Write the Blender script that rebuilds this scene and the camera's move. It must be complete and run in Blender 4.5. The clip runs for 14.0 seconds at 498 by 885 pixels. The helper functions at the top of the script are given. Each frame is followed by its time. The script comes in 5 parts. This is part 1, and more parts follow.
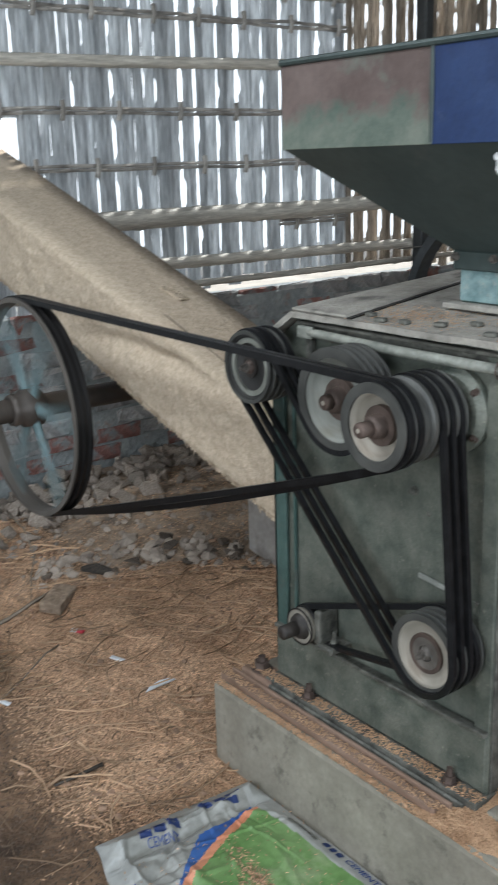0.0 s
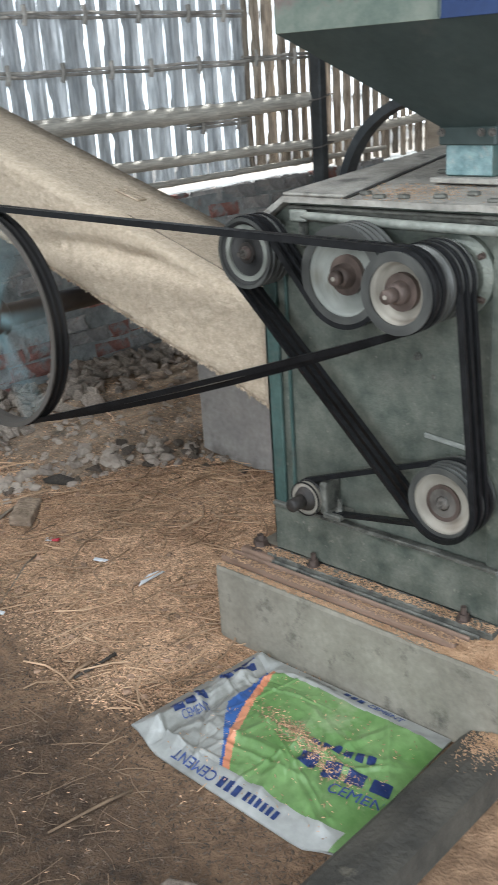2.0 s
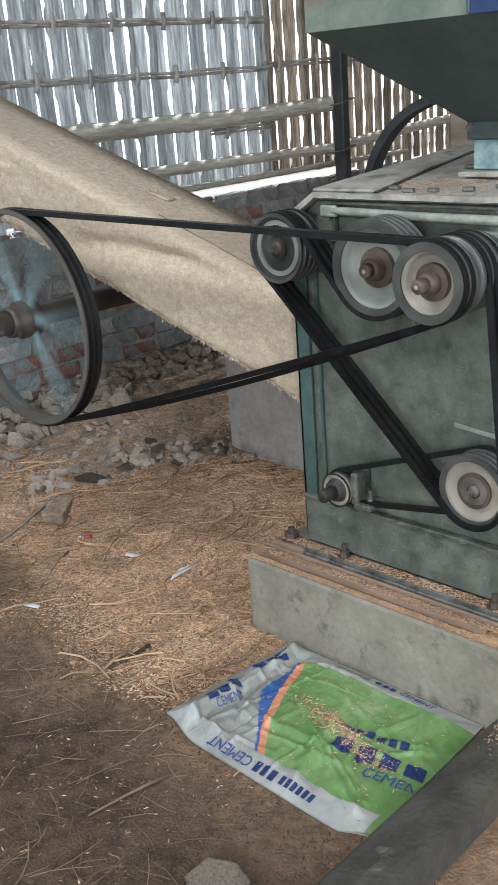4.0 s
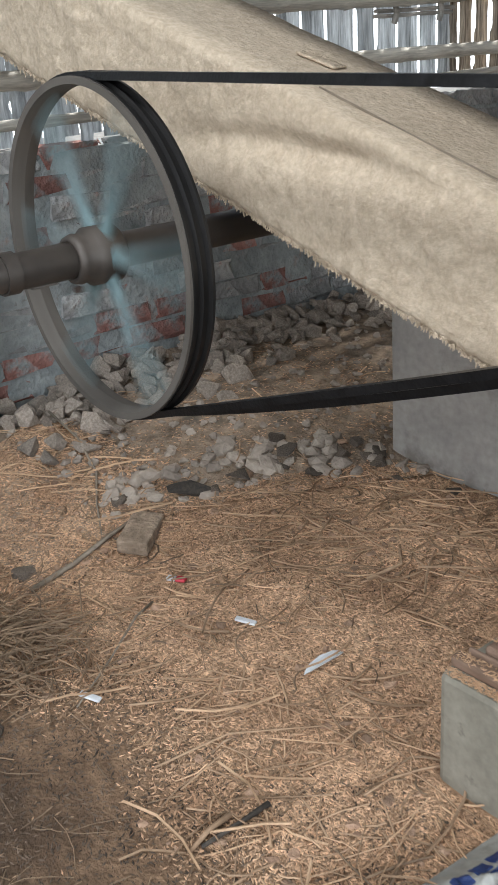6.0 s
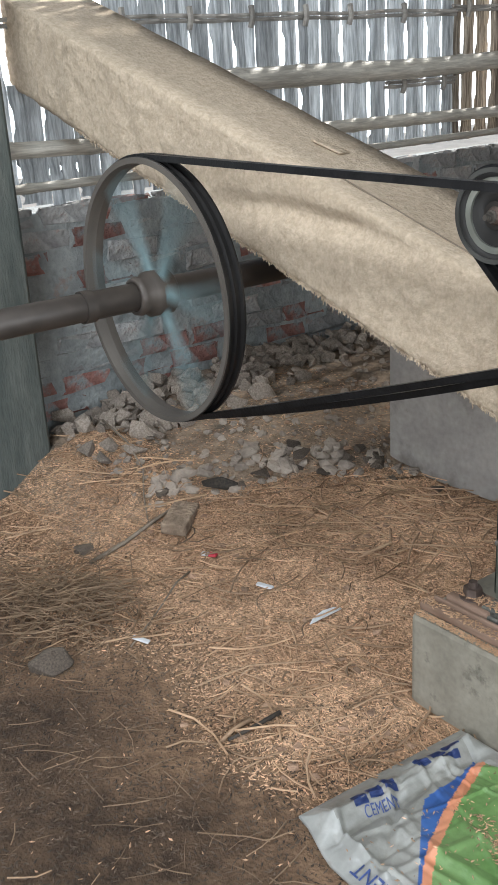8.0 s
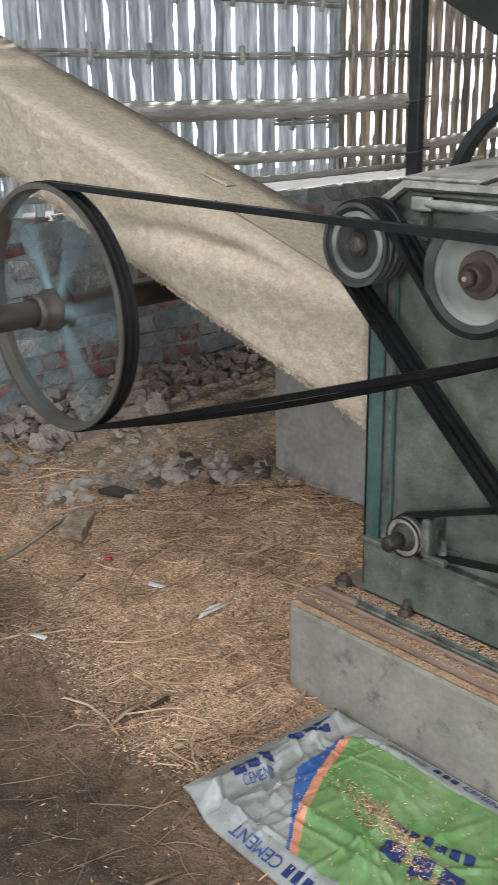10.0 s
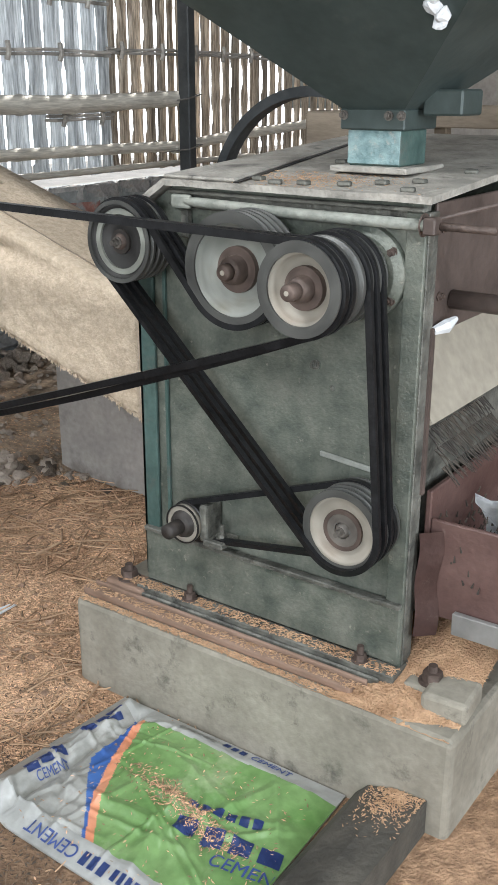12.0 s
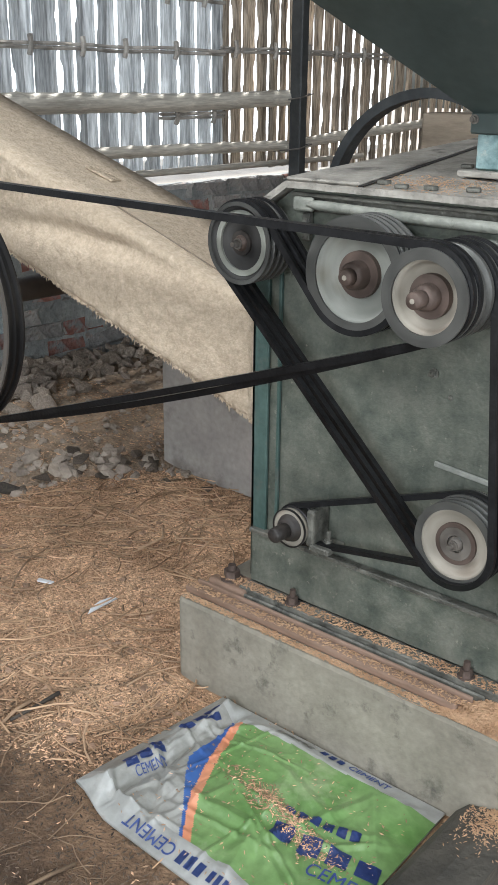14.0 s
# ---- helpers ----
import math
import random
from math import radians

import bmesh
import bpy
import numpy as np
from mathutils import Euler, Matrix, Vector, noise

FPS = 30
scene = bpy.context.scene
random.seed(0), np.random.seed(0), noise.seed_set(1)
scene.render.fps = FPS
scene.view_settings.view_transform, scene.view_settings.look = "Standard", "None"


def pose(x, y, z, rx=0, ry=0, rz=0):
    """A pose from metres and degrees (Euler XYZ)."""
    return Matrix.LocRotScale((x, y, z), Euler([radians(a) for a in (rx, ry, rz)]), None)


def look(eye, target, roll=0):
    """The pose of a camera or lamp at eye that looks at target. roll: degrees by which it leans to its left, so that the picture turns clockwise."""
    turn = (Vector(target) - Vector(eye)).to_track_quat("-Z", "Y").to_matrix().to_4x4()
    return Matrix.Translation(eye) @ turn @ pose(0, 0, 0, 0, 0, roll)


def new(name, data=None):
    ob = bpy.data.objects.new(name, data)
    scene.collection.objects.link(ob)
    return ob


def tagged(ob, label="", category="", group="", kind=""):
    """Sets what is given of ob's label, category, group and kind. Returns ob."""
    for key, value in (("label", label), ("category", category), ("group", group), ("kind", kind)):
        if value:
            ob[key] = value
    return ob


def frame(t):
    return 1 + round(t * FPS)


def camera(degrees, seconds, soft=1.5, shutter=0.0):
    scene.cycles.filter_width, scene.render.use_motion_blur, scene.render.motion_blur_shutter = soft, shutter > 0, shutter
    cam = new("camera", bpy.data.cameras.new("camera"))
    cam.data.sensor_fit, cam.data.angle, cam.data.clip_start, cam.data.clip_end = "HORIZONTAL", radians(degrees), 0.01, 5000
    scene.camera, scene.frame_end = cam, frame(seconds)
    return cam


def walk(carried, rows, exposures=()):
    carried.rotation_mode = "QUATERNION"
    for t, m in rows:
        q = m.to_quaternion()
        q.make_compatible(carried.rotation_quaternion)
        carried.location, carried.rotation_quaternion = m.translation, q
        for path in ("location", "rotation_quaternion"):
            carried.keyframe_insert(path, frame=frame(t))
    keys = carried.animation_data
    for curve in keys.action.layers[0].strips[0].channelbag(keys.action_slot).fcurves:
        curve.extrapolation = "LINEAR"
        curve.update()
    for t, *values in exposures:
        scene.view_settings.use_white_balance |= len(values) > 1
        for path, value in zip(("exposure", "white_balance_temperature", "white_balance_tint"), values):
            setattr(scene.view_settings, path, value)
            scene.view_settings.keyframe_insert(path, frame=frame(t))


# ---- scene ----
cam = camera(28.3, 14.0, soft=1.1, shutter=0.3)
# seconds, eye x y z in metres, heading, pitch and roll in degrees
PATH = [
    (0.0, 1.847, -1.503, 1.536, 52.72, -15.95, -1.56),
    (0.5, 1.809, -1.511, 1.528, 57.88, -17.97, -1.72),
    (1.0, 1.707, -1.643, 1.508, 57.86, -19.19, -3.63),
    (1.5, 1.666, -1.789, 1.489, 50.72, -19.78, -3.95),
    (2.0, 1.705, -1.856, 1.487, 44.31, -20.67, -3.72),
    (2.2, 1.710, -1.862, 1.489, 42.68, -20.88, -4.22),
    (4.3, 1.725, -1.958, 1.463, 46.50, -19.95, -4.17),
    (4.5, 1.730, -1.991, 1.490, 47.65, -20.22, -3.86),
    (5.0, 1.422, -1.701, 1.377, 50.19, -20.82, -3.77),
    (5.5, 1.008, -1.376, 1.297, 51.64, -22.93, -3.89),
    (6.0, 0.783, -1.233, 1.206, 52.22, -22.60, -3.89),
    (6.5, 0.705, -1.192, 1.191, 52.75, -22.71, -3.91),
    (7.0, 0.714, -1.202, 1.190, 53.00, -22.52, -3.84),
    (7.2, 0.817, -1.276, 1.225, 53.16, -22.08, -3.75),
    (9.3, 1.397, -1.698, 1.389, 53.27, -19.58, -2.65),
    (9.5, 1.403, -1.687, 1.382, 51.72, -19.52, -2.23),
    (10.0, 1.399, -1.678, 1.374, 47.39, -19.61, -0.95),
    (10.5, 1.403, -1.670, 1.377, 40.54, -19.87, 0.03),
    (11.0, 1.411, -1.662, 1.378, 37.50, -19.96, 0.24),
    (11.5, 1.446, -1.679, 1.377, 35.86, -19.96, 0.38),
    (12.0, 1.476, -1.683, 1.383, 35.14, -19.92, 0.15),
    (12.5, 1.463, -1.686, 1.384, 34.90, -19.91, 0.11),
    (13.0, 1.429, -1.695, 1.384, 36.49, -19.92, -0.26),
    (13.5, 1.409, -1.706, 1.388, 40.12, -20.05, 0.45),
    (14.0, 1.422, -1.701, 1.391, 40.49, -20.08, 0.71),
]
walk(cam, [(t, pose(x, y, z, 90 + p, 0, h) @ pose(0, 0, 0, 0, 0, r)) for t, x, y, z, h, p, r in PATH],
     exposures=[(0.0, -0.02, 6050, 8), (0.7, 0.23, 6050, 8), (2.0, 0.37, 6050, 8), (5.0, 0.30, 6200, 9), (7.0, 0.42, 6300, 10), (9.5, 0.22, 6200, 9), (10.2, 0.30, 6200, 9), (11.0, 0.60, 6300, 10), (12.8, 0.60, 6300, 10), (13.5, 0.48, 6300, 10), (14.0, 0.44, 6300, 10)])

# ---- world and light ----
world = bpy.data.worlds.new("sky")
scene.world = world
world.use_nodes = True
_w = world.node_tree.nodes
_sky = _w.new("ShaderNodeTexSky")
_sky.sky_type, _sky.sun_disc = "NISHITA", False
_sky.sun_elevation, _sky.sun_rotation = radians(48), radians(200)
_sky.air_density, _sky.dust_density = 1.0, 3.0
_w["Background"].inputs["Strength"].default_value = 0.15
world.node_tree.links.new(_sky.outputs["Color"], _w["Background"].inputs["Color"])

sun = new("sun", bpy.data.lights.new("sun", "SUN"))
sun.data.energy, sun.data.angle, sun.data.color = 5.0, radians(3.0), (1.0, 0.95, 0.87)
sun.matrix_world = look((-3.0, 5.5, 7.5), (0, 0, 0))


def opening_light(name, eye, target, wide, high, watts, colour):
    ob = new(name, bpy.data.lights.new(name, "AREA"))
    ob.data.shape, ob.data.size, ob.data.size_y = "RECTANGLE", wide, high
    ob.data.energy, ob.data.color = watts, colour
    ob.matrix_world = look(eye, target)
    return ob


# daylight of the two open sides of the shed
opening_light("doorway_light", (1.9, -4.35, 1.75), (0.4, 0.0, 0.7), 2.4, 2.2, 94, (0.91, 0.965, 1.0))
opening_light("side_opening_light", (4.35, -0.6, 1.8), (0.0, 0.0, 0.8), 3.0, 2.0, 112, (0.91, 0.965, 1.0))
# open strip in the roof before the working floor
opening_light("roof_opening_light", (-0.30, -1.75, 3.17), (-0.35, -0.6, 0.0), 1.9, 0.55, 44, (0.91, 0.965, 1.0))


# ---- materials ----
def material(name, low, high, scale=8.0, rough=0.8, metal=0.0, bump=0.3, grain=60.0, stain=None, stain_scale=2.5,
             stain_at=0.55, spec=0.5, stretch=(1, 1, 1), per_object=0.0, per_island=0.0, spread=(0.35, 0.65)):
    """Two colours mixed by noise, a second stain colour in patches, fine grain relief."""
    mat = bpy.data.materials.new(name)
    mat.use_nodes = True
    nt = mat.node_tree
    n, link = nt.nodes, nt.links.new
    bsdf = n["Principled BSDF"]
    co = n.new("ShaderNodeTexCoord")
    mp = n.new("ShaderNodeMapping")
    mp.inputs["Scale"].default_value = stretch
    link(co.outputs["Object"], mp.inputs["Vector"])
    n1 = n.new("ShaderNodeTexNoise")
    n1.inputs["Scale"].default_value, n1.inputs["Detail"].default_value, n1.inputs["Roughness"].default_value = scale, 8, 0.62
    link(mp.outputs["Vector"], n1.inputs["Vector"])
    ramp = n.new("ShaderNodeValToRGB")
    ramp.color_ramp.elements[0].position, ramp.color_ramp.elements[1].position = spread
    ramp.color_ramp.elements[0].color = (*low, 1)
    ramp.color_ramp.elements[1].color = (*high, 1)
    link(n1.outputs["Fac"], ramp.inputs["Fac"])
    colour = ramp.outputs["Color"]
    n2 = n.new("ShaderNodeTexNoise")
    n2.inputs["Scale"].default_value, n2.inputs["Detail"].default_value = grain, 5
    link(mp.outputs["Vector"], n2.inputs["Vector"])
    if stain:
        n3 = n.new("ShaderNodeTexNoise")
        n3.inputs["Scale"].default_value, n3.inputs["Detail"].default_value, n3.inputs["Roughness"].default_value = stain_scale, 6, 0.7
        link(mp.outputs["Vector"], n3.inputs["Vector"])
        r3 = n.new("ShaderNodeValToRGB")
        r3.color_ramp.elements[0].position, r3.color_ramp.elements[1].position = stain_at, stain_at + 0.12
        link(n3.outputs["Fac"], r3.inputs["Fac"])
        mix = n.new("ShaderNodeMix")
        mix.data_type = "RGBA"
        link(r3.outputs["Color"], mix.inputs["Factor"])
        link(colour, mix.inputs["A"])
        mix.inputs["B"].default_value = (*stain, 1)
        colour = mix.outputs["Result"]
    # fine speckle
    sp = n.new("ShaderNodeMix")
    sp.data_type, sp.blend_type = "RGBA", "MULTIPLY"
    sp.inputs["Factor"].default_value = 1.0
    r2 = n.new("ShaderNodeMapRange")
    r2.inputs["To Min"].default_value, r2.inputs["To Max"].default_value = 0.72, 1.2
    link(n2.outputs["Fac"], r2.inputs["Value"])
    link(colour, sp.inputs["A"])
    link(r2.outputs["Result"], sp.inputs["B"])
    colour = sp.outputs["Result"]
    for amount, node, out in ((per_object, "ShaderNodeObjectInfo", "Random"), (per_island, "ShaderNodeNewGeometry", "Random Per Island")):
        if amount:
            info = n.new(node)
            mr = n.new("ShaderNodeMapRange")
            mr.inputs["To Min"].default_value, mr.inputs["To Max"].default_value = 1 - amount, 1 + amount
            link(info.outputs[out], mr.inputs["Value"])
            mm = n.new("ShaderNodeMix")
            mm.data_type, mm.blend_type = "RGBA", "MULTIPLY"
            mm.inputs["Factor"].default_value = 1.0
            link(colour, mm.inputs["A"])
            link(mr.outputs["Result"], mm.inputs["B"])
            colour = mm.outputs["Result"]
    link(colour, bsdf.inputs["Base Color"])
    rr = n.new("ShaderNodeMapRange")
    rr.inputs["To Min"].default_value, rr.inputs["To Max"].default_value = max(rough - 0.12, 0.05), min(rough + 0.12, 1)
    link(n1.outputs["Fac"], rr.inputs["Value"])
    link(rr.outputs["Result"], bsdf.inputs["Roughness"])
    bsdf.inputs["Metallic"].default_value = metal
    bsdf.inputs["Specular IOR Level"].default_value = spec
    if bump:
        bp = n.new("ShaderNodeBump")
        bp.inputs["Strength"].default_value, bp.inputs["Distance"].default_value = bump, 0.01
        add = n.new("ShaderNodeMath")
        add.operation = "ADD"
        link(n1.outputs["Fac"], add.inputs[0])
        link(n2.outputs["Fac"], add.inputs[1])
        link(add.outputs["Value"], bp.inputs["Height"])
        link(bp.outputs["Normal"], bsdf.inputs["Normal"])
    return mat


M = {}
M["husk"] = material("rice_husk", (0.25, 0.147, 0.083), (0.51, 0.317, 0.188), 30, 0.95, bump=0.9, grain=130, stain=(0.26, 0.16, 0.10), stain_scale=2.6, stain_at=0.60)
M["husk_flake"] = material("husk_flake", (0.41, 0.245, 0.143), (0.62, 0.405, 0.252), 5, 0.9, bump=0, grain=40, per_island=0.58)
M["husk_pile"] = material("fresh_husk", (0.42, 0.25, 0.14), (0.62, 0.40, 0.24), 20, 0.95, bump=0.8, grain=170)
M["straw"] = material("straw", (0.31, 0.192, 0.110), (0.60, 0.405, 0.255), 6, 0.8, bump=0.1, grain=80, per_island=0.4)
M["concrete"] = material("old_concrete", (0.215, 0.196, 0.155), (0.335, 0.306, 0.247), 6, 0.9, bump=0.22, grain=60, stain=(0.115, 0.106, 0.086), stain_scale=9, stain_at=0.575)
M["dark_concrete"] = material("dark_step_concrete", (0.045, 0.041, 0.034), (0.10, 0.09, 0.072), 6, 0.8, bump=0.5, grain=60, stain=(0.24, 0.21, 0.16), stain_scale=5, stain_at=0.62)
M["plaster"] = material("dusty_plaster", (0.33, 0.305, 0.28), (0.46, 0.425, 0.385), 4, 0.95, bump=0.25, grain=50, stain=(0.24, 0.215, 0.19), stain_scale=3)
M["mortar"] = material("weathered_mortar", (0.20, 0.22, 0.22), (0.40, 0.42, 0.41), 7, 0.95, bump=1.0, grain=45, stain=(0.34, 0.23, 0.19), stain_scale=6, stain_at=0.62)
M["brick"] = material("worn_brick", (0.24, 0.105, 0.085), (0.37, 0.20, 0.17), 14, 0.9, bump=1.0, grain=60, stain=(0.27, 0.285, 0.28), stain_scale=11, stain_at=0.50, per_object=0.35)
M["brick_grey"] = material("mortar_smeared_brick", (0.25, 0.245, 0.24), (0.43, 0.425, 0.41), 12, 0.95, bump=1.0, grain=50, stain=(0.33, 0.20, 0.165), stain_scale=13, stain_at=0.60, per_object=0.3)
M["rubble"] = material("rubble", (0.27, 0.22, 0.18), (0.50, 0.42, 0.345), 9, 0.95, bump=0.6, grain=60, per_object=0.3)
M["bank"] = material("dusty_bank", (0.20, 0.145, 0.10), (0.40, 0.30, 0.215), 22, 0.95, bump=1.0, grain=80, stain=(0.15, 0.125, 0.10), stain_scale=7, stain_at=0.56)
M["bamboo_grey"] = material("silvered_bamboo", (0.36, 0.38, 0.395), (0.80, 0.83, 0.85), 5, 0.5, bump=0.45, grain=16, stretch=(16, 16, 1.4), per_object=0.16, stain=(0.26, 0.26, 0.26), stain_scale=2.0, stain_at=0.66, spread=(0.36, 0.64))
M["bamboo_tan"] = material("brown_bamboo_split", (0.26, 0.215, 0.17), (0.64, 0.57, 0.48), 5, 0.55, bump=0.5, grain=16, stretch=(16, 16, 1.4), per_object=0.34, stain=(0.15, 0.12, 0.09), stain_scale=2.2, stain_at=0.6, spread=(0.41, 0.58))
M["bamboo_pole"] = material("bamboo_pole", (0.38, 0.355, 0.305), (0.68, 0.64, 0.56), 5, 0.55, bump=0.3, grain=20, stretch=(9, 0.8, 9), per_object=0.12, stain=(0.26, 0.225, 0.18), stain_scale=4, stain_at=0.63)
M["bamboo_band"] = material("dark_bamboo_band", (0.20, 0.185, 0.165), (0.42, 0.395, 0.36), 8, 0.7, bump=0.2, grain=40, stretch=(2, 0.5, 2), per_object=0.2)
M["chute"] = material("husk_dusted_board", (0.47, 0.375, 0.27), (0.62, 0.51, 0.385), 48, 0.97, bump=0.42, grain=120, stain=(0.31, 0.235, 0.165), stain_scale=62, stain_at=0.66)
M["chute_dust"] = material("caked_husk_dust", (0.46, 0.365, 0.26), (0.64, 0.52, 0.385), 24, 0.97, bump=1.0, grain=110)
M["panel"] = material("scuffed_green_steel", (0.068, 0.084, 0.069), (0.200, 0.207, 0.171), 15.0, 0.46, 0.12, bump=0.25, grain=130, stain=(0.32, 0.305, 0.25), stain_scale=46, stain_at=0.61, spread=(0.30, 0.71))
M["panel_teal"] = material("teal_paint", (0.045, 0.085, 0.076), (0.095, 0.155, 0.138), 9, 0.5, 0.1, bump=0.15, grain=70, stain=(0.12, 0.13, 0.115), stain_scale=8, stain_at=0.54)
M["lid"] = material("dusty_lid", (0.25, 0.235, 0.205), (0.44, 0.41, 0.36), 11, 0.85, 0.0, bump=0.6, grain=80, stain=(0.12, 0.113, 0.098), stain_scale=10, stain_at=0.57)
M["frame_steel"] = material("grimy_steel", (0.07, 0.07, 0.06), (0.22, 0.215, 0.185), 14, 0.6, 0.3, bump=0.5, grain=80, stain=(0.045, 0.045, 0.04), stain_scale=11)
M["brown_panel"] = material("brown_steel", (0.075, 0.055, 0.047), (0.135, 0.10, 0.086), 7, 0.55, 0.15, bump=0.15, grain=60, stain=(0.24, 0.2, 0.17), stain_scale=8, stain_at=0.66)
M["maroon"] = material("maroon_board", (0.075, 0.038, 0.033), (0.14, 0.08, 0.068), 6, 0.5, bump=0.2, grain=60, stain=(0.26, 0.2, 0.17), stain_scale=9, stain_at=0.64)
M["cream"] = material("cream_sheet", (0.30, 0.265, 0.21), (0.43, 0.385, 0.31), 4, 0.7, bump=0.1, grain=40)
M["rim"] = material("pulley_rim", (0.07, 0.07, 0.066), (0.13, 0.13, 0.12), 20, 0.45, 0.4, bump=0.1, grain=80)
M["dish"] = material("dusty_pale_paint", (0.19, 0.20, 0.178), (0.34, 0.345, 0.308), 9, 0.7, bump=0.15, grain=60, stain=(0.22, 0.21, 0.17), stain_scale=10, stain_at=0.58)
M["dish_cream"] = material("worn_cream_paint", (0.24, 0.218, 0.178), (0.39, 0.353, 0.294), 9, 0.7, bump=0.15, grain=60, stain=(0.25, 0.205, 0.16), stain_scale=10, stain_at=0.58)
M["dark_dish"] = material("grey_iron", (0.024, 0.023, 0.022), (0.06, 0.058, 0.055), 12, 0.65, 0.1, bump=0.2, grain=60)
M["rust"] = material("rusty_iron", (0.062, 0.044, 0.036), (0.135, 0.097, 0.08), 18, 0.6, 0.3, bump=0.3, grain=80)
M["belt"] = material("black_rubber", (0.006, 0.006, 0.0065), (0.013, 0.013, 0.014), 30, 0.42, bump=0.1, grain=120, spec=0.25)
M["shaft"] = material("dull_shaft_steel", (0.055, 0.046, 0.04), (0.12, 0.10, 0.085), 10, 0.5, 0.3, bump=0.15, grain=60, stretch=(1, 0.4, 1))
M["groove"] = material("black_polished_groove", (0.014, 0.013, 0.013), (0.035, 0.033, 0.032), 20, 0.35, 0.3, bump=0.1, grain=60)
M["wheel"] = material("dusty_wheel_iron", (0.085, 0.074, 0.064), (0.19, 0.17, 0.148), 14, 0.6, 0.25, bump=0.2, grain=60)
M["spoke"] = material("turquoise_paint", (0.12, 0.19, 0.20), (0.21, 0.285, 0.295), 9, 0.6, bump=0.15, grain=60, stain=(0.16, 0.165, 0.155), stain_scale=14, stain_at=0.56)
M["hopper"] = material("hopper_dark_green", (0.038, 0.054, 0.051), (0.068, 0.088, 0.083), 4, 0.5, 0.15, bump=0.08, grain=40, stain=(0.085, 0.09, 0.083), stain_scale=5, stain_at=0.6)
M["hopper_brown"] = material("hopper_worn_brown", (0.09, 0.062, 0.055), (0.16, 0.12, 0.108), 5, 0.6, bump=0.15, grain=50, stain=(0.14, 0.16, 0.135), stain_scale=4, stain_at=0.6)
M["hopper_blue"] = material("hopper_blue", (0.009, 0.024, 0.085), (0.02, 0.045, 0.13), 6, 0.5, bump=0.15, grain=50, stain=(0.05, 0.075, 0.15), stain_scale=14, stain_at=0.62)
M["turquoise"] = material("chipped_turquoise", (0.15, 0.245, 0.25), (0.26, 0.365, 0.365), 30, 0.65, bump=0.5, grain=60, stain=(0.37, 0.39, 0.36), stain_scale=34, stain_at=0.55)
M["post"] = material("grey_green_timber", (0.075, 0.088, 0.08), (0.145, 0.156, 0.14), 7, 0.75, bump=0.35, grain=50, stretch=(3, 3, 0.6), stain=(0.09, 0.1, 0.09), stain_scale=5)
M["iron_post"] = material("dark_iron", (0.03, 0.034, 0.036), (0.065, 0.07, 0.072), 9, 0.6, 0.3, bump=0.2, grain=60)
M["rail"] = material("rust_brown_channel", (0.20, 0.125, 0.085), (0.31, 0.21, 0.155), 10, 0.7, 0.1, bump=0.3, grain=70, stretch=(0.4, 1, 1))
M["bag_white"] = material("bag_white", (0.30, 0.30, 0.28), (0.44, 0.44, 0.415), 6, 0.35, bump=0.12, grain=40, stain=(0.33, 0.30, 0.25), stain_scale=7, stain_at=0.6)
M["bag_silver"] = material("bag_silver", (0.215, 0.21, 0.187), (0.36, 0.355, 0.325), 5, 0.42, 0.0, bump=0.12, grain=40, stain=(0.21, 0.20, 0.17), stain_scale=9, stain_at=0.58)
M["bag_green"] = material("bag_green", (0.105, 0.225, 0.058), (0.195, 0.32, 0.12), 5, 0.38, bump=0.12, grain=40, stain=(0.30, 0.37, 0.20), stain_scale=3.5, stain_at=0.56)
M["bag_blue"] = material("bag_blue", (0.03, 0.08, 0.26), (0.05, 0.13, 0.36), 6, 0.4, bump=0.1, grain=40)
M["bag_orange"] = material("bag_orange", (0.60, 0.22, 0.11), (0.68, 0.30, 0.17), 6, 0.4, bump=0.1, grain=40)
M["ink"] = material("bag_ink", (0.03, 0.055, 0.20), (0.06, 0.10, 0.28), 20, 0.45, bump=0, grain=60)
M["wood"] = material("old_timber", (0.16, 0.125, 0.09), (0.30, 0.245, 0.185), 7, 0.8, bump=0.3, grain=50, stretch=(0.5, 2, 2))
M["tin"] = material("roof_tin", (0.20, 0.195, 0.185), (0.32, 0.31, 0.29), 5, 0.6, 0.3, bump=0.1, grain=30)
M["ground"] = material("dry_earth", (0.38, 0.34, 0.28), (0.5, 0.46, 0.39), 3, 0.95, bump=0.5, grain=30)
M["white_scrap"] = material("white_scrap", (0.62, 0.63, 0.64), (0.78, 0.79, 0.8), 12, 0.7, bump=0.1, grain=40)
M["red_scrap"] = material("red_scrap", (0.5, 0.03, 0.05), (0.62, 0.07, 0.09), 12, 0.5, bump=0.1, grain=40)
M["twig"] = material("dry_twig", (0.13, 0.085, 0.052), (0.31, 0.21, 0.13), 7, 0.85, bump=0.2, grain=50, per_island=0.3)
M["clod"] = material("caked_clod", (0.26, 0.16, 0.105), (0.44, 0.29, 0.195), 25, 0.95, bump=0.6, grain=90, per_island=0.35)
M["dirty_stone"] = material("dirty_stone", (0.09, 0.069, 0.052), (0.19, 0.15, 0.117), 14, 0.95, bump=0.6, grain=60, per_object=0.25)
M["rod_paint"] = material("dusty_rod_paint", (0.17, 0.18, 0.155), (0.34, 0.345, 0.30), 16, 0.65, 0.1, bump=0.3, grain=80, stain=(0.11, 0.11, 0.095), stain_scale=18, stain_at=0.6)
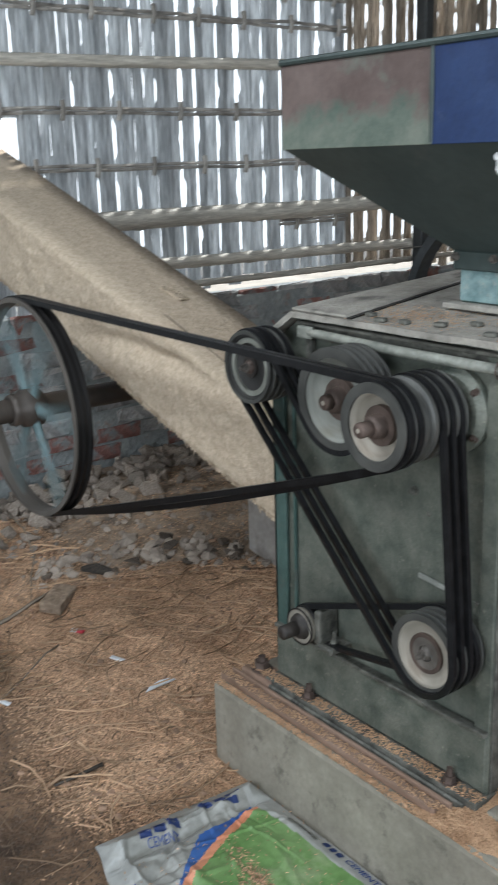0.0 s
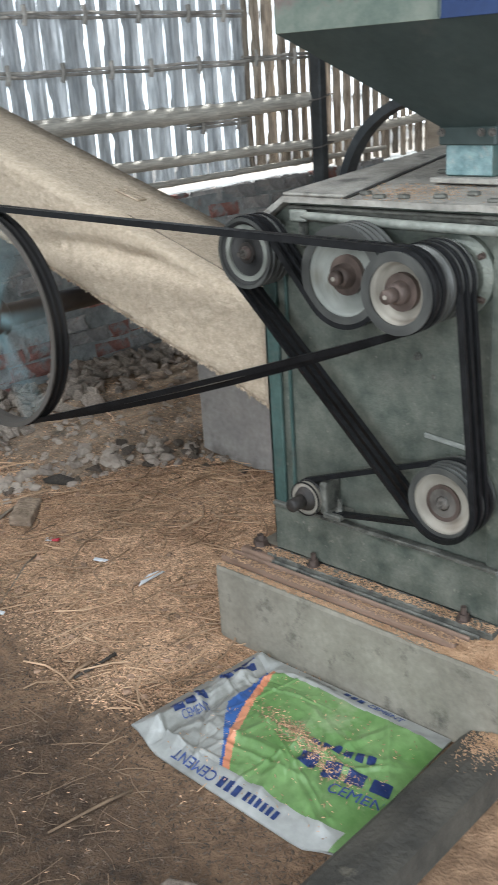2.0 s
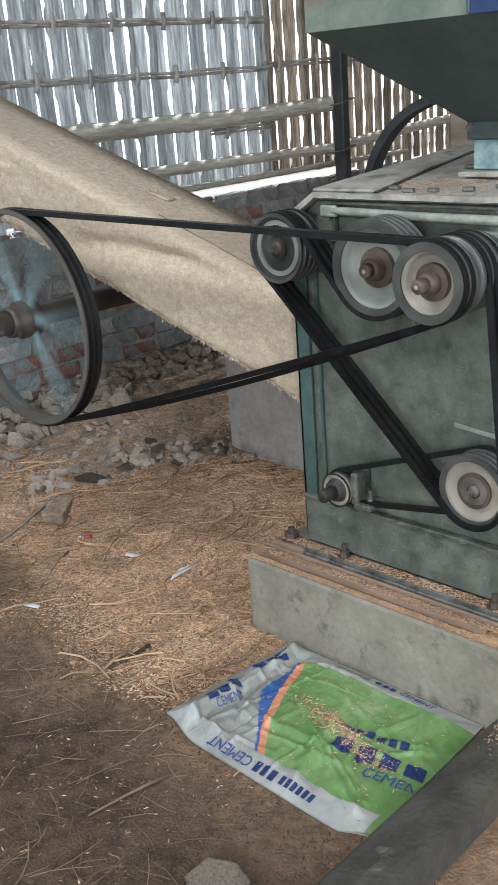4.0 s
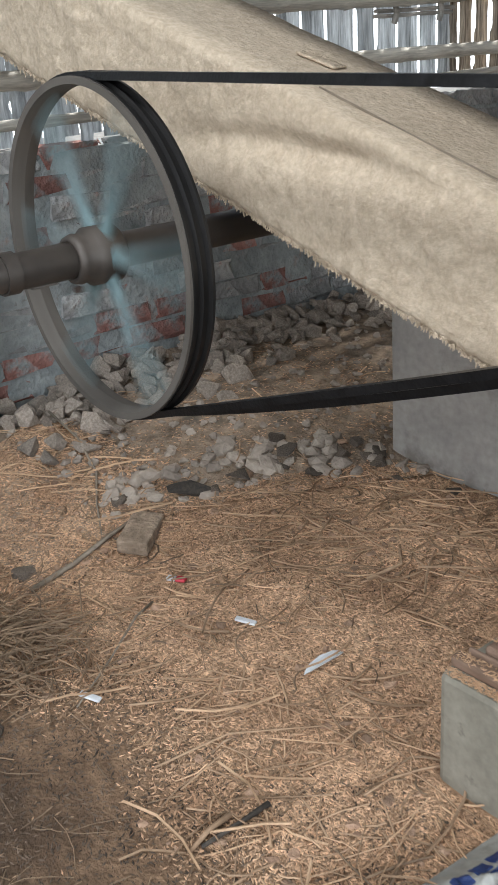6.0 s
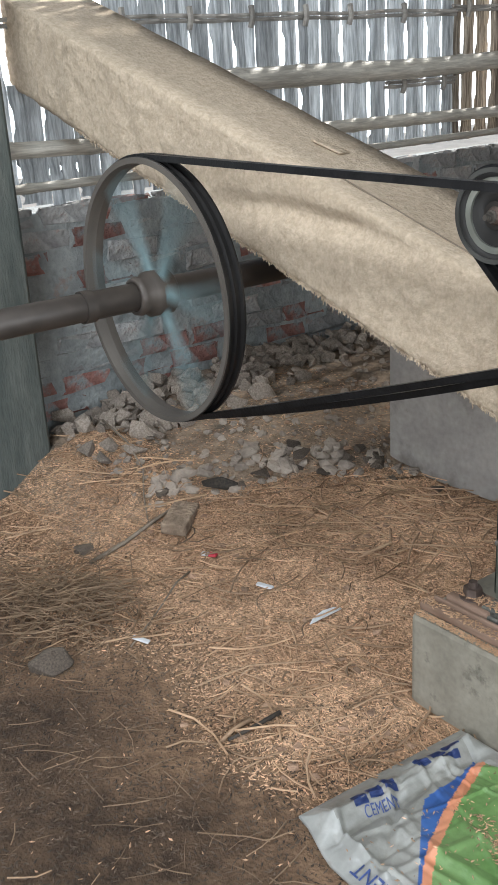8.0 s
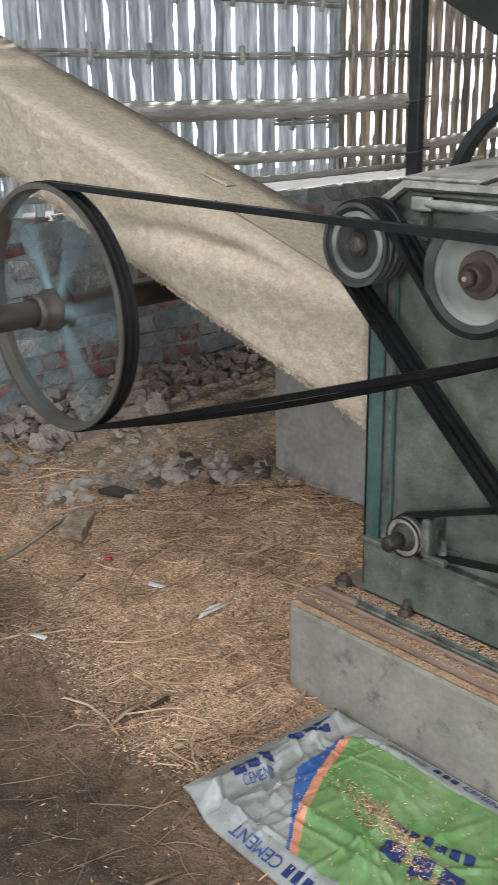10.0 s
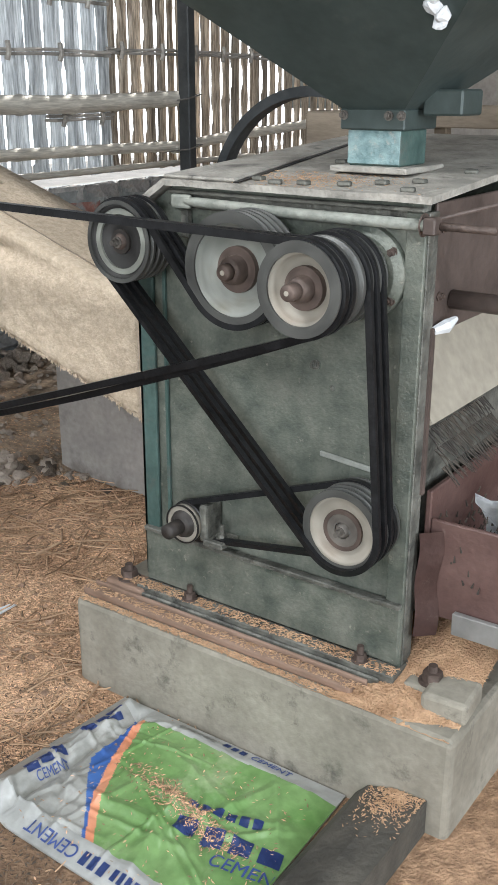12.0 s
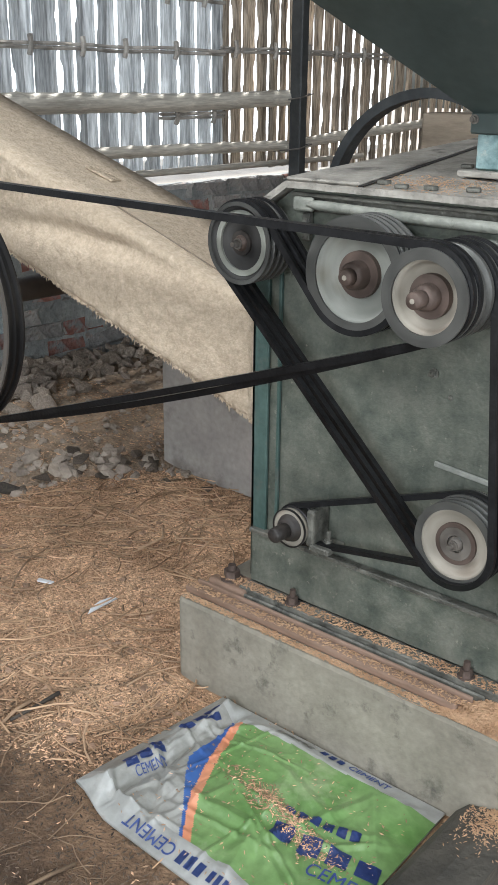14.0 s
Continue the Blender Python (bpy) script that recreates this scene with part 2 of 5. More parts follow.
M["oily_iron"] = material("oily_iron", (0.022, 0.019, 0.017), (0.055, 0.046, 0.04), 18, 0.55, 0.2, bump=0.25, grain=70)
M["char"] = material("charred_wood", (0.03, 0.025, 0.022), (0.08, 0.065, 0.05), 12, 0.85, bump=0.3, grain=60)
M["sheet"] = material("grey_plastic_sheet", (0.30, 0.31, 0.32), (0.48, 0.49, 0.5), 5, 0.25, bump=0.3, grain=40)
M["wire"] = material("binding_wire", (0.16, 0.15, 0.14), (0.28, 0.27, 0.25), 12, 0.5, 0.6, bump=0, grain=40)

def let_light_through(mat, share):
    """Thin splits let part of the daylight behind them shine through."""
    nt = mat.node_tree
    bsdf = nt.nodes["Principled BSDF"]
    source = bsdf.inputs["Base Color"].links[0].from_socket
    tr = nt.nodes.new("ShaderNodeBsdfTranslucent")
    mix = nt.nodes.new("ShaderNodeMixShader")
    mix.inputs["Fac"].default_value = share
    nt.links.new(source, tr.inputs["Color"])
    nt.links.new(bsdf.outputs["BSDF"], mix.inputs[1])
    nt.links.new(tr.outputs["BSDF"], mix.inputs[2])
    nt.links.new(mix.outputs["Shader"], nt.nodes["Material Output"].inputs["Surface"])


let_light_through(M["bamboo_grey"], 0.50)
let_light_through(M["bamboo_tan"], 0.38)


def blend_ground(mat, other):
    """Husk gives way to trodden earth towards the front of the shed, along a ragged line."""
    nt = mat.node_tree
    n, link = nt.nodes, nt.links.new
    bsdf = n["Principled BSDF"]
    husk = bsdf.inputs["Base Color"].links[0].from_socket
    co = n.new("ShaderNodeTexCoord")
    sep = n.new("ShaderNodeSeparateXYZ")
    link(co.outputs["Object"], sep.inputs["Vector"])
    nz = n.new("ShaderNodeTexNoise")
    nz.inputs["Scale"].default_value, nz.inputs["Detail"].default_value, nz.inputs["Roughness"].default_value = 3.2, 7, 0.7
    link(co.outputs["Object"], nz.inputs["Vector"])
    a = n.new("ShaderNodeMath")
    a.operation = "MULTIPLY_ADD"
    a.inputs[1].default_value = 0.75
    link(nz.outputs["Fac"], a.inputs[0])
    link(sep.outputs["Y"], a.inputs[2])
    mr = n.new("ShaderNodeMapRange")
    mr.inputs["From Min"].default_value, mr.inputs["From Max"].default_value = -0.48, 0.04
    link(a.outputs["Value"], mr.inputs["Value"])
    fine = n.new("ShaderNodeTexNoise")
    fine.inputs["Scale"].default_value, fine.inputs["Detail"].default_value = 24, 6
    link(co.outputs["Object"], fine.inputs["Vector"])
    dark = n.new("ShaderNodeValToRGB")
    dark.color_ramp.elements[0].position, dark.color_ramp.elements[1].position = 0.35, 0.66
    dark.color_ramp.elements[0].color, dark.color_ramp.elements[1].color = (*other[0], 1), (*other[1], 1)
    link(fine.outputs["Fac"], dark.inputs["Fac"])
    mix = n.new("ShaderNodeMix")
    mix.data_type = "RGBA"
    link(mr.outputs["Result"], mix.inputs["Factor"])
    link(dark.outputs["Color"], mix.inputs["A"])
    link(husk, mix.inputs["B"])
    link(mix.outputs["Result"], bsdf.inputs["Base Color"])


def wear_to_lower_coat(mat, low, high, line, ragged):
    """Upper paint gives way to an older coat below a ragged height."""
    nt = mat.node_tree
    n, link = nt.nodes, nt.links.new
    bsdf = n["Principled BSDF"]
    upper = bsdf.inputs["Base Color"].links[0].from_socket
    co = n.new("ShaderNodeTexCoord")
    sep = n.new("ShaderNodeSeparateXYZ")
    link(co.outputs["Object"], sep.inputs["Vector"])
    nz = n.new("ShaderNodeTexNoise")
    nz.inputs["Scale"].default_value, nz.inputs["Detail"].default_value, nz.inputs["Roughness"].default_value = 9.0, 8, 0.7
    link(co.outputs["Object"], nz.inputs["Vector"])
    a = n.new("ShaderNodeMath")
    a.operation = "MULTIPLY_ADD"
    a.inputs[1].default_value = ragged
    link(nz.outputs["Fac"], a.inputs[0])
    link(sep.outputs["Z"], a.inputs[2])
    mr = n.new("ShaderNodeMapRange")
    mr.inputs["From Min"].default_value, mr.inputs["From Max"].default_value = line, line + 0.03
    link(a.outputs["Value"], mr.inputs["Value"])
    ramp = n.new("ShaderNodeValToRGB")
    ramp.color_ramp.elements[0].position, ramp.color_ramp.elements[1].position = 0.38, 0.64
    ramp.color_ramp.elements[0].color, ramp.color_ramp.elements[1].color = (*low, 1), (*high, 1)
    link(nz.outputs["Fac"], ramp.inputs["Fac"])
    mix = n.new("ShaderNodeMix")
    mix.data_type = "RGBA"
    link(mr.outputs["Result"], mix.inputs["Factor"])
    link(ramp.outputs["Color"], mix.inputs["A"])
    link(upper, mix.inputs["B"])
    link(mix.outputs["Result"], bsdf.inputs["Base Color"])


wear_to_lower_coat(M["hopper_brown"], (0.075, 0.105, 0.085), (0.17, 0.19, 0.155), 0.487, 0.2)
blend_ground(M["husk"], ((0.055, 0.033, 0.019), (0.125, 0.077, 0.045)))

rng = random.Random(7)


# ---- mesh helpers ----
def mesh_from(bm, name, mat, smooth=False):
    me = bpy.data.meshes.new(name)
    bm.normal_update()
    bm.to_mesh(me)
    bm.free()
    me.materials.append(mat)
    if smooth:
        me.shade_smooth()
    return me


def part(name, bm, mat, parent=None, label="", smooth=False, at=None):
    ob = new(name, mesh_from(bm, name, mat, smooth))
    if parent is not None:
        ob.parent = parent
    if at is not None:
        ob.matrix_basis = at
    if label:
        ob["label"] = label
    return ob


def thing(name, at, label, category, group="", kind=""):
    ob = new(name)
    ob.matrix_basis = at if isinstance(at, Matrix) else Matrix.Translation(at)
    ob.empty_display_size = 0.05
    return tagged(ob, label, category, group, kind)


def box(x0, x1, y0, y1, z0, z1, bevel=0.0, seg=1, bm=None):
    own = bm is None
    bm = bmesh.new() if own else bm
    vs = [bm.verts.new((x, y, z)) for x in (x0, x1) for y in (y0, y1) for z in (z0, z1)]
    fs = [bm.faces.new([vs[i] for i in f]) for f in ((0, 1, 3, 2), (4, 6, 7, 5), (0, 4, 5, 1), (2, 3, 7, 6), (0, 2, 6, 4), (1, 5, 7, 3))]
    if bevel:
        es = {e for f in fs for e in f.edges}
        bmesh.ops.bevel(bm, geom=list(es), offset=bevel, segments=seg, affect="EDGES", profile=0.5)
    return bm


def lathe(profile, seg=48, closed=False, bm=None):
    """Turns (radius, y) pairs round the y axis."""
    bm = bm or bmesh.new()
    rings = []
    for r, y in profile:
        if r < 1e-6:
            rings.append([bm.verts.new((0, y, 0))])
        else:
            rings.append([bm.verts.new((r * math.cos(2 * math.pi * i / seg), y, r * math.sin(2 * math.pi * i / seg))) for i in range(seg)])
    pairs = list(zip(rings, rings[1:])) + ([(rings[-1], rings[0])] if closed else [])
    for a, b in pairs:
        for i in range(seg):
            j = (i + 1) % seg
            if len(a) == 1 and len(b) == 1:
                continue
            if len(a) == 1:
                bm.faces.new((a[0], b[j], b[i]))
            elif len(b) == 1:
                bm.faces.new((a[i], a[j], b[0]))
            else:
                bm.faces.new((a[i], a[j], b[j], b[i]))
    bmesh.ops.recalc_face_normals(bm, faces=bm.faces)
    return bm


def tube(points, radii, seg=8, bm=None, caps=True):
    """A round bar along points; radii one number or one for each point."""
    bm = bm or bmesh.new()
    pts = [Vector(p) for p in points]
    radii = [radii] * len(pts) if isinstance(radii, (int, float)) else radii
    rings, up = [], None
    for i, p in enumerate(pts):
        d = (pts[min(i + 1, len(pts) - 1)] - pts[max(i - 1, 0)]).normalized()
        a = Vector((0, 0, 1)) if abs(d.z) < 0.9 else Vector((1, 0, 0))
        s = d.cross(a).normalized()
        u = s.cross(d).normalized()
        rings.append([bm.verts.new(p + radii[i] * (math.cos(2 * math.pi * k / seg) * s + math.sin(2 * math.pi * k / seg) * u)) for k in range(seg)])
    for a, b in zip(rings, rings[1:]):
        for k in range(seg):
            bm.faces.new((a[k], a[(k + 1) % seg], b[(k + 1) % seg], b[k]))
    if caps:
        bm.faces.new(rings[0])
        bm.faces.new(rings[-1])
    bmesh.ops.recalc_face_normals(bm, faces=bm.faces)
    return bm


def prism(outline, y0, y1, bm=None):
    """An (x, z) outline drawn out along y."""
    bm = bm or bmesh.new()
    a = [bm.verts.new((x, y0, z)) for x, z in outline]
    b = [bm.verts.new((x, y1, z)) for x, z in outline]
    bm.faces.new(a)
    bm.faces.new(b[::-1])
    for i in range(len(a)):
        j = (i + 1) % len(a)
        bm.faces.new((a[i], b[i], b[j], a[j]))
    bmesh.ops.recalc_face_normals(bm, faces=bm.faces)
    return bm


def hexbolt(r=0.012, h=0.012, shank=0.006, tall=0.008):
    """A hexagon nut with the bolt's end, along +z."""
    bm = bmesh.new()
    bmesh.ops.create_cone(bm, cap_ends=True, segments=16, radius1=r * 1.35, radius2=r * 1.35, depth=0.003, matrix=Matrix.Translation((0, 0, 0.0015)))
    bmesh.ops.create_cone(bm, cap_ends=True, segments=6, radius1=r, radius2=r * 0.96, depth=h, matrix=Matrix.Translation((0, 0, 0.003 + h / 2)))
    bmesh.ops.create_cone(bm, cap_ends=True, segments=10, radius1=shank, radius2=shank * 0.9, depth=tall, matrix=Matrix.Translation((0, 0, 0.003 + h + tall / 2)))
    return bm


FRONT = Euler((radians(90), 0, 0)).to_matrix().to_4x4()     # turns +z to -y


def stone_mesh(seed, name, mat, sx=1.0, sy=0.8, sz=0.6, n=14):
    r = random.Random(seed)
    bm = bmesh.new()
    for _ in range(n):
        v = Vector((r.gauss(0, 1), r.gauss(0, 1), r.gauss(0, 1))).normalized() * r.uniform(0.75, 1.0)
        bm.verts.new((v.x * sx, v.y * sy, v.z * sz))
    out = bmesh.ops.convex_hull(bm, input=bm.verts)
    bmesh.ops.delete(bm, geom=[g for g in out["geom_interior"] if isinstance(g, bmesh.types.BMVert)], context="VERTS")
    bmesh.ops.bevel(bm, geom=list(bm.edges), offset=0.03, segments=1, affect="EDGES")
    return mesh_from(bm, name, mat)


# ---- setting ----
XW = -2.03                     # inner face of the back wall


def smooth(t):
    t = max(0.0, min(1.0, t))
    return t * t * (3 - 2 * t)


def ground_height(x, y):
    h = 0.012 * noise.noise(Vector((x * 2.2, y * 2.2, 0.3))) + 0.006 * noise.noise(Vector((x * 9, y * 9, 2.0)))
    h += -0.065 + 0.15 * smooth((y + 0.45) / 1.0)                      # the husk floor rises towards the cross wall
    h += 0.06 * smooth((-0.9 - x) / 0.5) * smooth((y + 0.4) / 0.4)     # and a little towards the brick wall
    h += 0.09 * math.exp(-((x + 1.85) ** 2 + (y + 0.15) ** 2) / 0.06)
    keep = max(0.0, min(1.0, (x + 0.35) / 0.25)) * max(0.0, min(1.0, (y + 1.2) / 0.3))
    return h * (1 - keep) - 0.066 * keep


def bank_foot(y):
    return -1.27 + 0.62 * max(0.0, min(0.62, y))


def bank(x, y):
    """Height of the crumbled bank that lies between the brick wall and the husk floor."""
    d = (x - XW) / (bank_foot(y) - XW)
    up = max(0.0, min(1.0, (y + 0.15) / 0.6))
    h = ground_height(x, y) + 0.006 + max(0.0, 1 - d) * 0.03 * up + 0.026 * max(0.0, 1 - abs(d - 0.9) / 0.2) * up
    return h + 0.014 * noise.noise(Vector((x * 11, y * 11, 3))) * (1 if d < 1 else 0) - (0.08 if d > 1.08 else 0)


def build_floor():
    bm = bmesh.new()
    xs = [-2.05 + 0.035 * i for i in range(110)] + [1.8 + 0.3 * i for i in range(1, 10)]
    ys = [-4.7 + 0.3 * i for i in range(10)] + [-1.7 + 0.035 * i for i in range(100)] + [1.8 + 0.3 * i for i in range(1, 11)]
    grid = [[bm.verts.new((x, y, ground_height(x, y))) for y in ys] for x in xs]
    for i in range(len(xs) - 1):
        for j in range(len(ys) - 1):
            bm.faces.new((grid[i][j], grid[i + 1][j], grid[i + 1][j + 1], grid[i][j + 1]))
    ob = part("floor", bm, M["husk"], smooth=True)
    tagged(ob, "earth floor covered with rice husk, straw and dust", "floor", kind="structure")
    bm = bmesh.new()
    s = 60
    bmesh.ops.create_grid(bm, x_segments=24, y_segments=24, size=s)
    for v in bm.verts:
        v.co.z = -0.16
    tagged(part("ground", bm, M["ground"]), "dry bare earth ground around the shed", "ground", kind="structure")


build_floor()


def build_backdrop():
    """Glowing panel added far beyond the mat wall to whiten its gaps."""
    mat = bpy.data.materials.new("glowing_backdrop")
    mat.use_nodes = True
    n = mat.node_tree.nodes
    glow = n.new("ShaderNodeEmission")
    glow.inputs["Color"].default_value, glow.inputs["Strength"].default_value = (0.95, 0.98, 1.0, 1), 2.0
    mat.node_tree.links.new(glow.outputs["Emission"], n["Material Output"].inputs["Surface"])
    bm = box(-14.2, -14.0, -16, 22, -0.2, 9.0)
    tagged(part("backdrop", bm, mat), "pale glowing panel added far behind the bamboo wall to whiten its gaps", "backdrop", kind="structure")


build_backdrop()


def build_shell():
    """Plain walls and roof that close the shed; two wide openings let the daylight in."""
    bm = bmesh.new()
    for x0, x1, y0, y1 in ((-2.3, 4.7, -4.75, -2.05), (-2.3, 4.7, -1.45, 5.0), (-2.3, -1.77, -2.05, -1.45), (0.67, 4.7, -2.05, -1.45)):
        box(x0, x1, y0, y1, 3.2, 3.26, bm=bm)
    tagged(part("ceiling", bm, M["tin"]), "dull tin sheet roof with an open strip", "ceiling", kind="structure")
    bm = bmesh.new()
    box(-2.2, -0.8, -4.7, -4.55, -0.2, 3.2, bm=bm)
    box(3.2, 4.6, -4.7, -4.55, -0.2, 3.2, bm=bm)
    box(-0.8, 3.2, -4.7, -4.55, 2.9, 3.2, bm=bm)
    tagged(part("wall_south", bm, M["plaster"]), "plain plastered wall with a wide open doorway", "wall", kind="structure")
    bm = bmesh.new()
    box(4.45, 4.6, -4.55, -2.2, -0.2, 3.2, bm=bm)
    box(4.45, 4.6, 1.0, 5.0, -0.2, 3.2, bm=bm)
    box(4.45, 4.6, -2.2, 1.0, 2.85, 3.2, bm=bm)
    tagged(part("wall_east", bm, M["plaster"]), "plain plastered wall with a wide opening", "wall", kind="structure")
    bm = box(-2.2, 4.45, 4.85, 5.0, -0.2, 3.2)
    tagged(part("wall_north", bm, M["plaster"]), "plain plastered end wall of the shed", "wall", kind="structure")


build_shell()


def build_brick_wall():
    wall = part("wall_west", box(XW - 0.24, XW - 0.012, -4.7, 4.85, -0.2, 0.90, 0.006), M["mortar"])
    tagged(wall, "low worn brick wall with smeared grey mortar", "wall", kind="structure")
    shapes = []
    for k in range(6):
        r = random.Random(40 + k)
        bm = box(-0.03, 0.008, -0.11, 0.11, -0.032, 0.032, 0.007, 2)
        for v in bm.verts:
            v.co += Vector((r.uniform(-0.012, 0.003), r.uniform(-0.014, 0.014), r.uniform(-0.011, 0.011)))
        shapes.append(mesh_from(bm, "brick", M["brick"] if k < 2 else M["brick_grey"]))
    r = random.Random(3)
    for row in range(12):
        z = 0.025 + 0.078 * row
        y = -0.75 + (0.12 if row % 2 else 0.0)
        while y < 3.3:
            if r.random() < 0.93:
                ob = new("brick", shapes[r.randrange(6)])
                ob.parent = wall
                ob.matrix_basis = pose(XW - 0.012 + r.uniform(-0.012, 0.008), y + r.uniform(-0.01, 0.01), z + r.uniform(-0.004, 0.004), r.uniform(-1.5, 1.5), r.uniform(-2, 2), r.uniform(-2, 2))
            y += 0.242
    return wall


def build_mat(name, y0, y1, z0, z1, mat, seed, hole=None, label="", wide=(0.038, 0.078), open_share=0.50):
    """A woven mat of upright bamboo splits; neighbours part here and there and let daylight through."""
    mat_ob = thing(name, (XW - 0.05, 0, 0), label, "bamboo wall", kind="structure")
    r = random.Random(seed)
    bands = [z0, 0.995, 1.08, 1.30, 1.52, 1.755, 1.95, 2.155, 2.29, 2.45, z1]
    y = y0
    count = 0
    while y < y1 and count < 260:
        w = r.uniform(*wide)
        bm = bmesh.new()
        depth = 0.008 if count % 2 else -0.004
        lean = r.uniform(-0.01, 0.01)
        vs, zs = [], []
        for lo, hi in zip(bands, bands[1:]):
            ga = r.uniform(0.007, 0.013) if r.random() < open_share * (1.0 if lo > 1.25 else 0.7) else 0.0
            gb = r.uniform(0.004, 0.008) if r.random() < open_share * 0.25 else 0.0
            a0, a1 = sorted((r.uniform(0.0, 0.55), r.uniform(0.6, 1.0)))
            for k in range(8):
                t = k / 8
                z = lo + (hi - lo) * t
                g = 1.0 if a0 < t < a1 else 0.0
                wave = 0.004 * math.sin(math.pi * t) * (1 if count % 2 else -1) + depth
                c = y + w / 2 + lean * (z - z0)
                ya, yb = c - w / 2 + ga * g - 0.003 + r.uniform(-0.0012, 0.0012), c + w / 2 - gb * g + 0.003 + r.uniform(-0.0012, 0.0012)
                m = (ya + yb) / 2
                vs.append([bm.verts.new((wave, ya, z)), bm.verts.new((wave + 0.005, m, z)), bm.verts.new((wave, yb, z)), bm.verts.new((wave - 0.003, m, z))])
                zs.append(z)
        foot = r.uniform(0.945, 0.985) if 1.2 < y < 2.7 else r.uniform(0.90, 0.94)      # ragged lower ends above the brick wall
        cut = hole is not None and hole[0] < y + w / 2 < hole[1]
        for i in range(len(vs) - 1):
            if zs[i] < foot:
                continue
            if cut and hole[2] < zs[i] + 0.01 < hole[3]:
                continue
            for k in range(4):
                bm.faces.new((vs[i][k], vs[i][(k + 1) % 4], vs[i + 1][(k + 1) % 4], vs[i + 1][k]))
        for v in [v for v in bm.verts if not v.link_faces]:
            bm.verts.remove(v)
        bmesh.ops.recalc_face_normals(bm, faces=bm.faces)
        part("slat", bm, mat, mat_ob)
        y += w
        count += 1
    return mat_ob


def build_bamboo_pole(y0, y1, z0, z1, rad, x=XW + 0.03, label="weathered bamboo pole tied across the woven mat wall", mat="bamboo_pole", seed=0):
    r = random.Random(seed)
    n = max(8, int(abs(y1 - y0) / 0.035))
    pts, rr = [], []
    node = 0.0
    for i in range(n + 1):
        s = i / n
        pts.append((x + 0.008 * noise.noise(Vector((s * 3, seed, 0))), y0 + (y1 - y0) * s, z0 + (z1 - z0) * s + 0.012 * noise.noise(Vector((s * 2.5, seed, 5)))))
        knot = 1.13 if i % 9 == seed % 9 else 1.0
        rr.append(rad * knot * (1 - 0.12 * s))
    ob = part("bamboo_pole", tube(pts, rr, 12), M[mat], smooth=True)
    return tagged(ob, label, "bamboo pole", "poles of the mat wall")


def build_band(z, y0, y1, seed):
    """Two thin splits woven across the mat."""
    r = random.Random(seed)
    ob = thing("woven_band", (XW - 0.028, 0, z), "pair of dark bamboo splits woven across the mat", "bamboo band", "woven bands of the mat wall")
    for k in (0, 1):
        n = int((y1 - y0) / 0.05)
        pts = [(0.012 * math.sin(i * 1.9 + k * 2) , y0 + (y1 - y0) * i / n, k * 0.017 + 0.010 * noise.noise(Vector((i * 0.16, seed, k)))) for i in range(n + 1)]
        part("split", tube(pts, [0.0085 + r.uniform(-0.001, 0.001) for _ in pts], 6), M["bamboo_band"], ob)
    y = y0 + 0.1
    while y < y1 - 0.05:
        part("tie", tube([(0.012, y, -0.03), (0.022, y + 0.004, 0.008), (0.012, y + 0.006, 0.048)], 0.012, 6), M["bamboo_band"], ob)
        y += r.uniform(0.22, 0.32)
    return ob


west = build_brick_wall()
build_mat("wall_mat_1", -1.6, 2.165, 0.90, 2.75, M["bamboo_grey"], 11, hole=(-0.06, 0.335, 1.31, 1.71), label="woven mat of silvered bamboo splits with daylight between them")
build_mat("wall_mat_2", 2.17, 4.85, 0.90, 2.75, M["bamboo_tan"], 12, wide=(0.030, 0.062), open_share=0.32, label="woven mat of brown bamboo splits with daylight between them")
tagged(part("wall_plate", box(XW - 0.14, XW - 0.02, -4.7, 4.85, 2.75, 3.2, 0.01), M["wood"]), "dark timber plate above the mat wall", "wall", kind="structure")
tagged(part("wall_mat_3", box(XW - 0.10, XW - 0.06, -4.7, -1.6, 0.91, 2.75), M["bamboo_tan"]), "bamboo mat wall beyond the timber post", "wall", kind="structure")
build_bamboo_pole(-1.5, 4.6, 1.915, 2.010, 0.026, seed=1)
build_bamboo_pole(0.45, 2.60, 1.292, 1.305, 0.044, x=XW + 0.05, label="thick weathered bamboo pole tied across the woven mat wall", seed=2)
build_bamboo_pole(-1.5, 2.62, 1.145, 1.068, 0.029, seed=3)
build_bamboo_pole(2.55, 4.7, 1.064, 1.214, 0.029, seed=4)
build_bamboo_pole(-1.5, 3.3, 0.998, 0.985, 0.017, seed=5, label="thin bamboo pole along the foot of the mat wall")
for _z, _s in ((1.512, 1), (1.746, 2), (2.145, 3), (2.278, 4), (2.45, 5)):
    build_band(_z, -1.5, 2.15, _s)
build_band(1.225, 1.70, 2.16, 8)
for _z, _s in ((1.53, 6), (2.0, 7)):
    build_band(_z, 2.12, 4.7, _s)

_post = part("iron_post", box(-0.036, 0.036, -0.03, 0.03, 0.0, 3.2, 0.006), M["iron_post"], at=pose(XW + 0.11, 2.575, 0.0))
tagged(_post, "dark iron post standing against the bamboo wall", "post")
for _z in (1.315, 1.065):
    _b = tube([(XW + 0.0, 2.515, _z - 0.02), (XW + 0.16, 2.525, _z), (XW + 0.165, 2.625, _z + 0.02), (XW + 0.05, 2.645, _z + 0.01)], 0.004, 6)
    tagged(part("binding_wire", _b, M["wire"]), "twisted wire binding pole to iron post", "wire", "wire ties on the post")

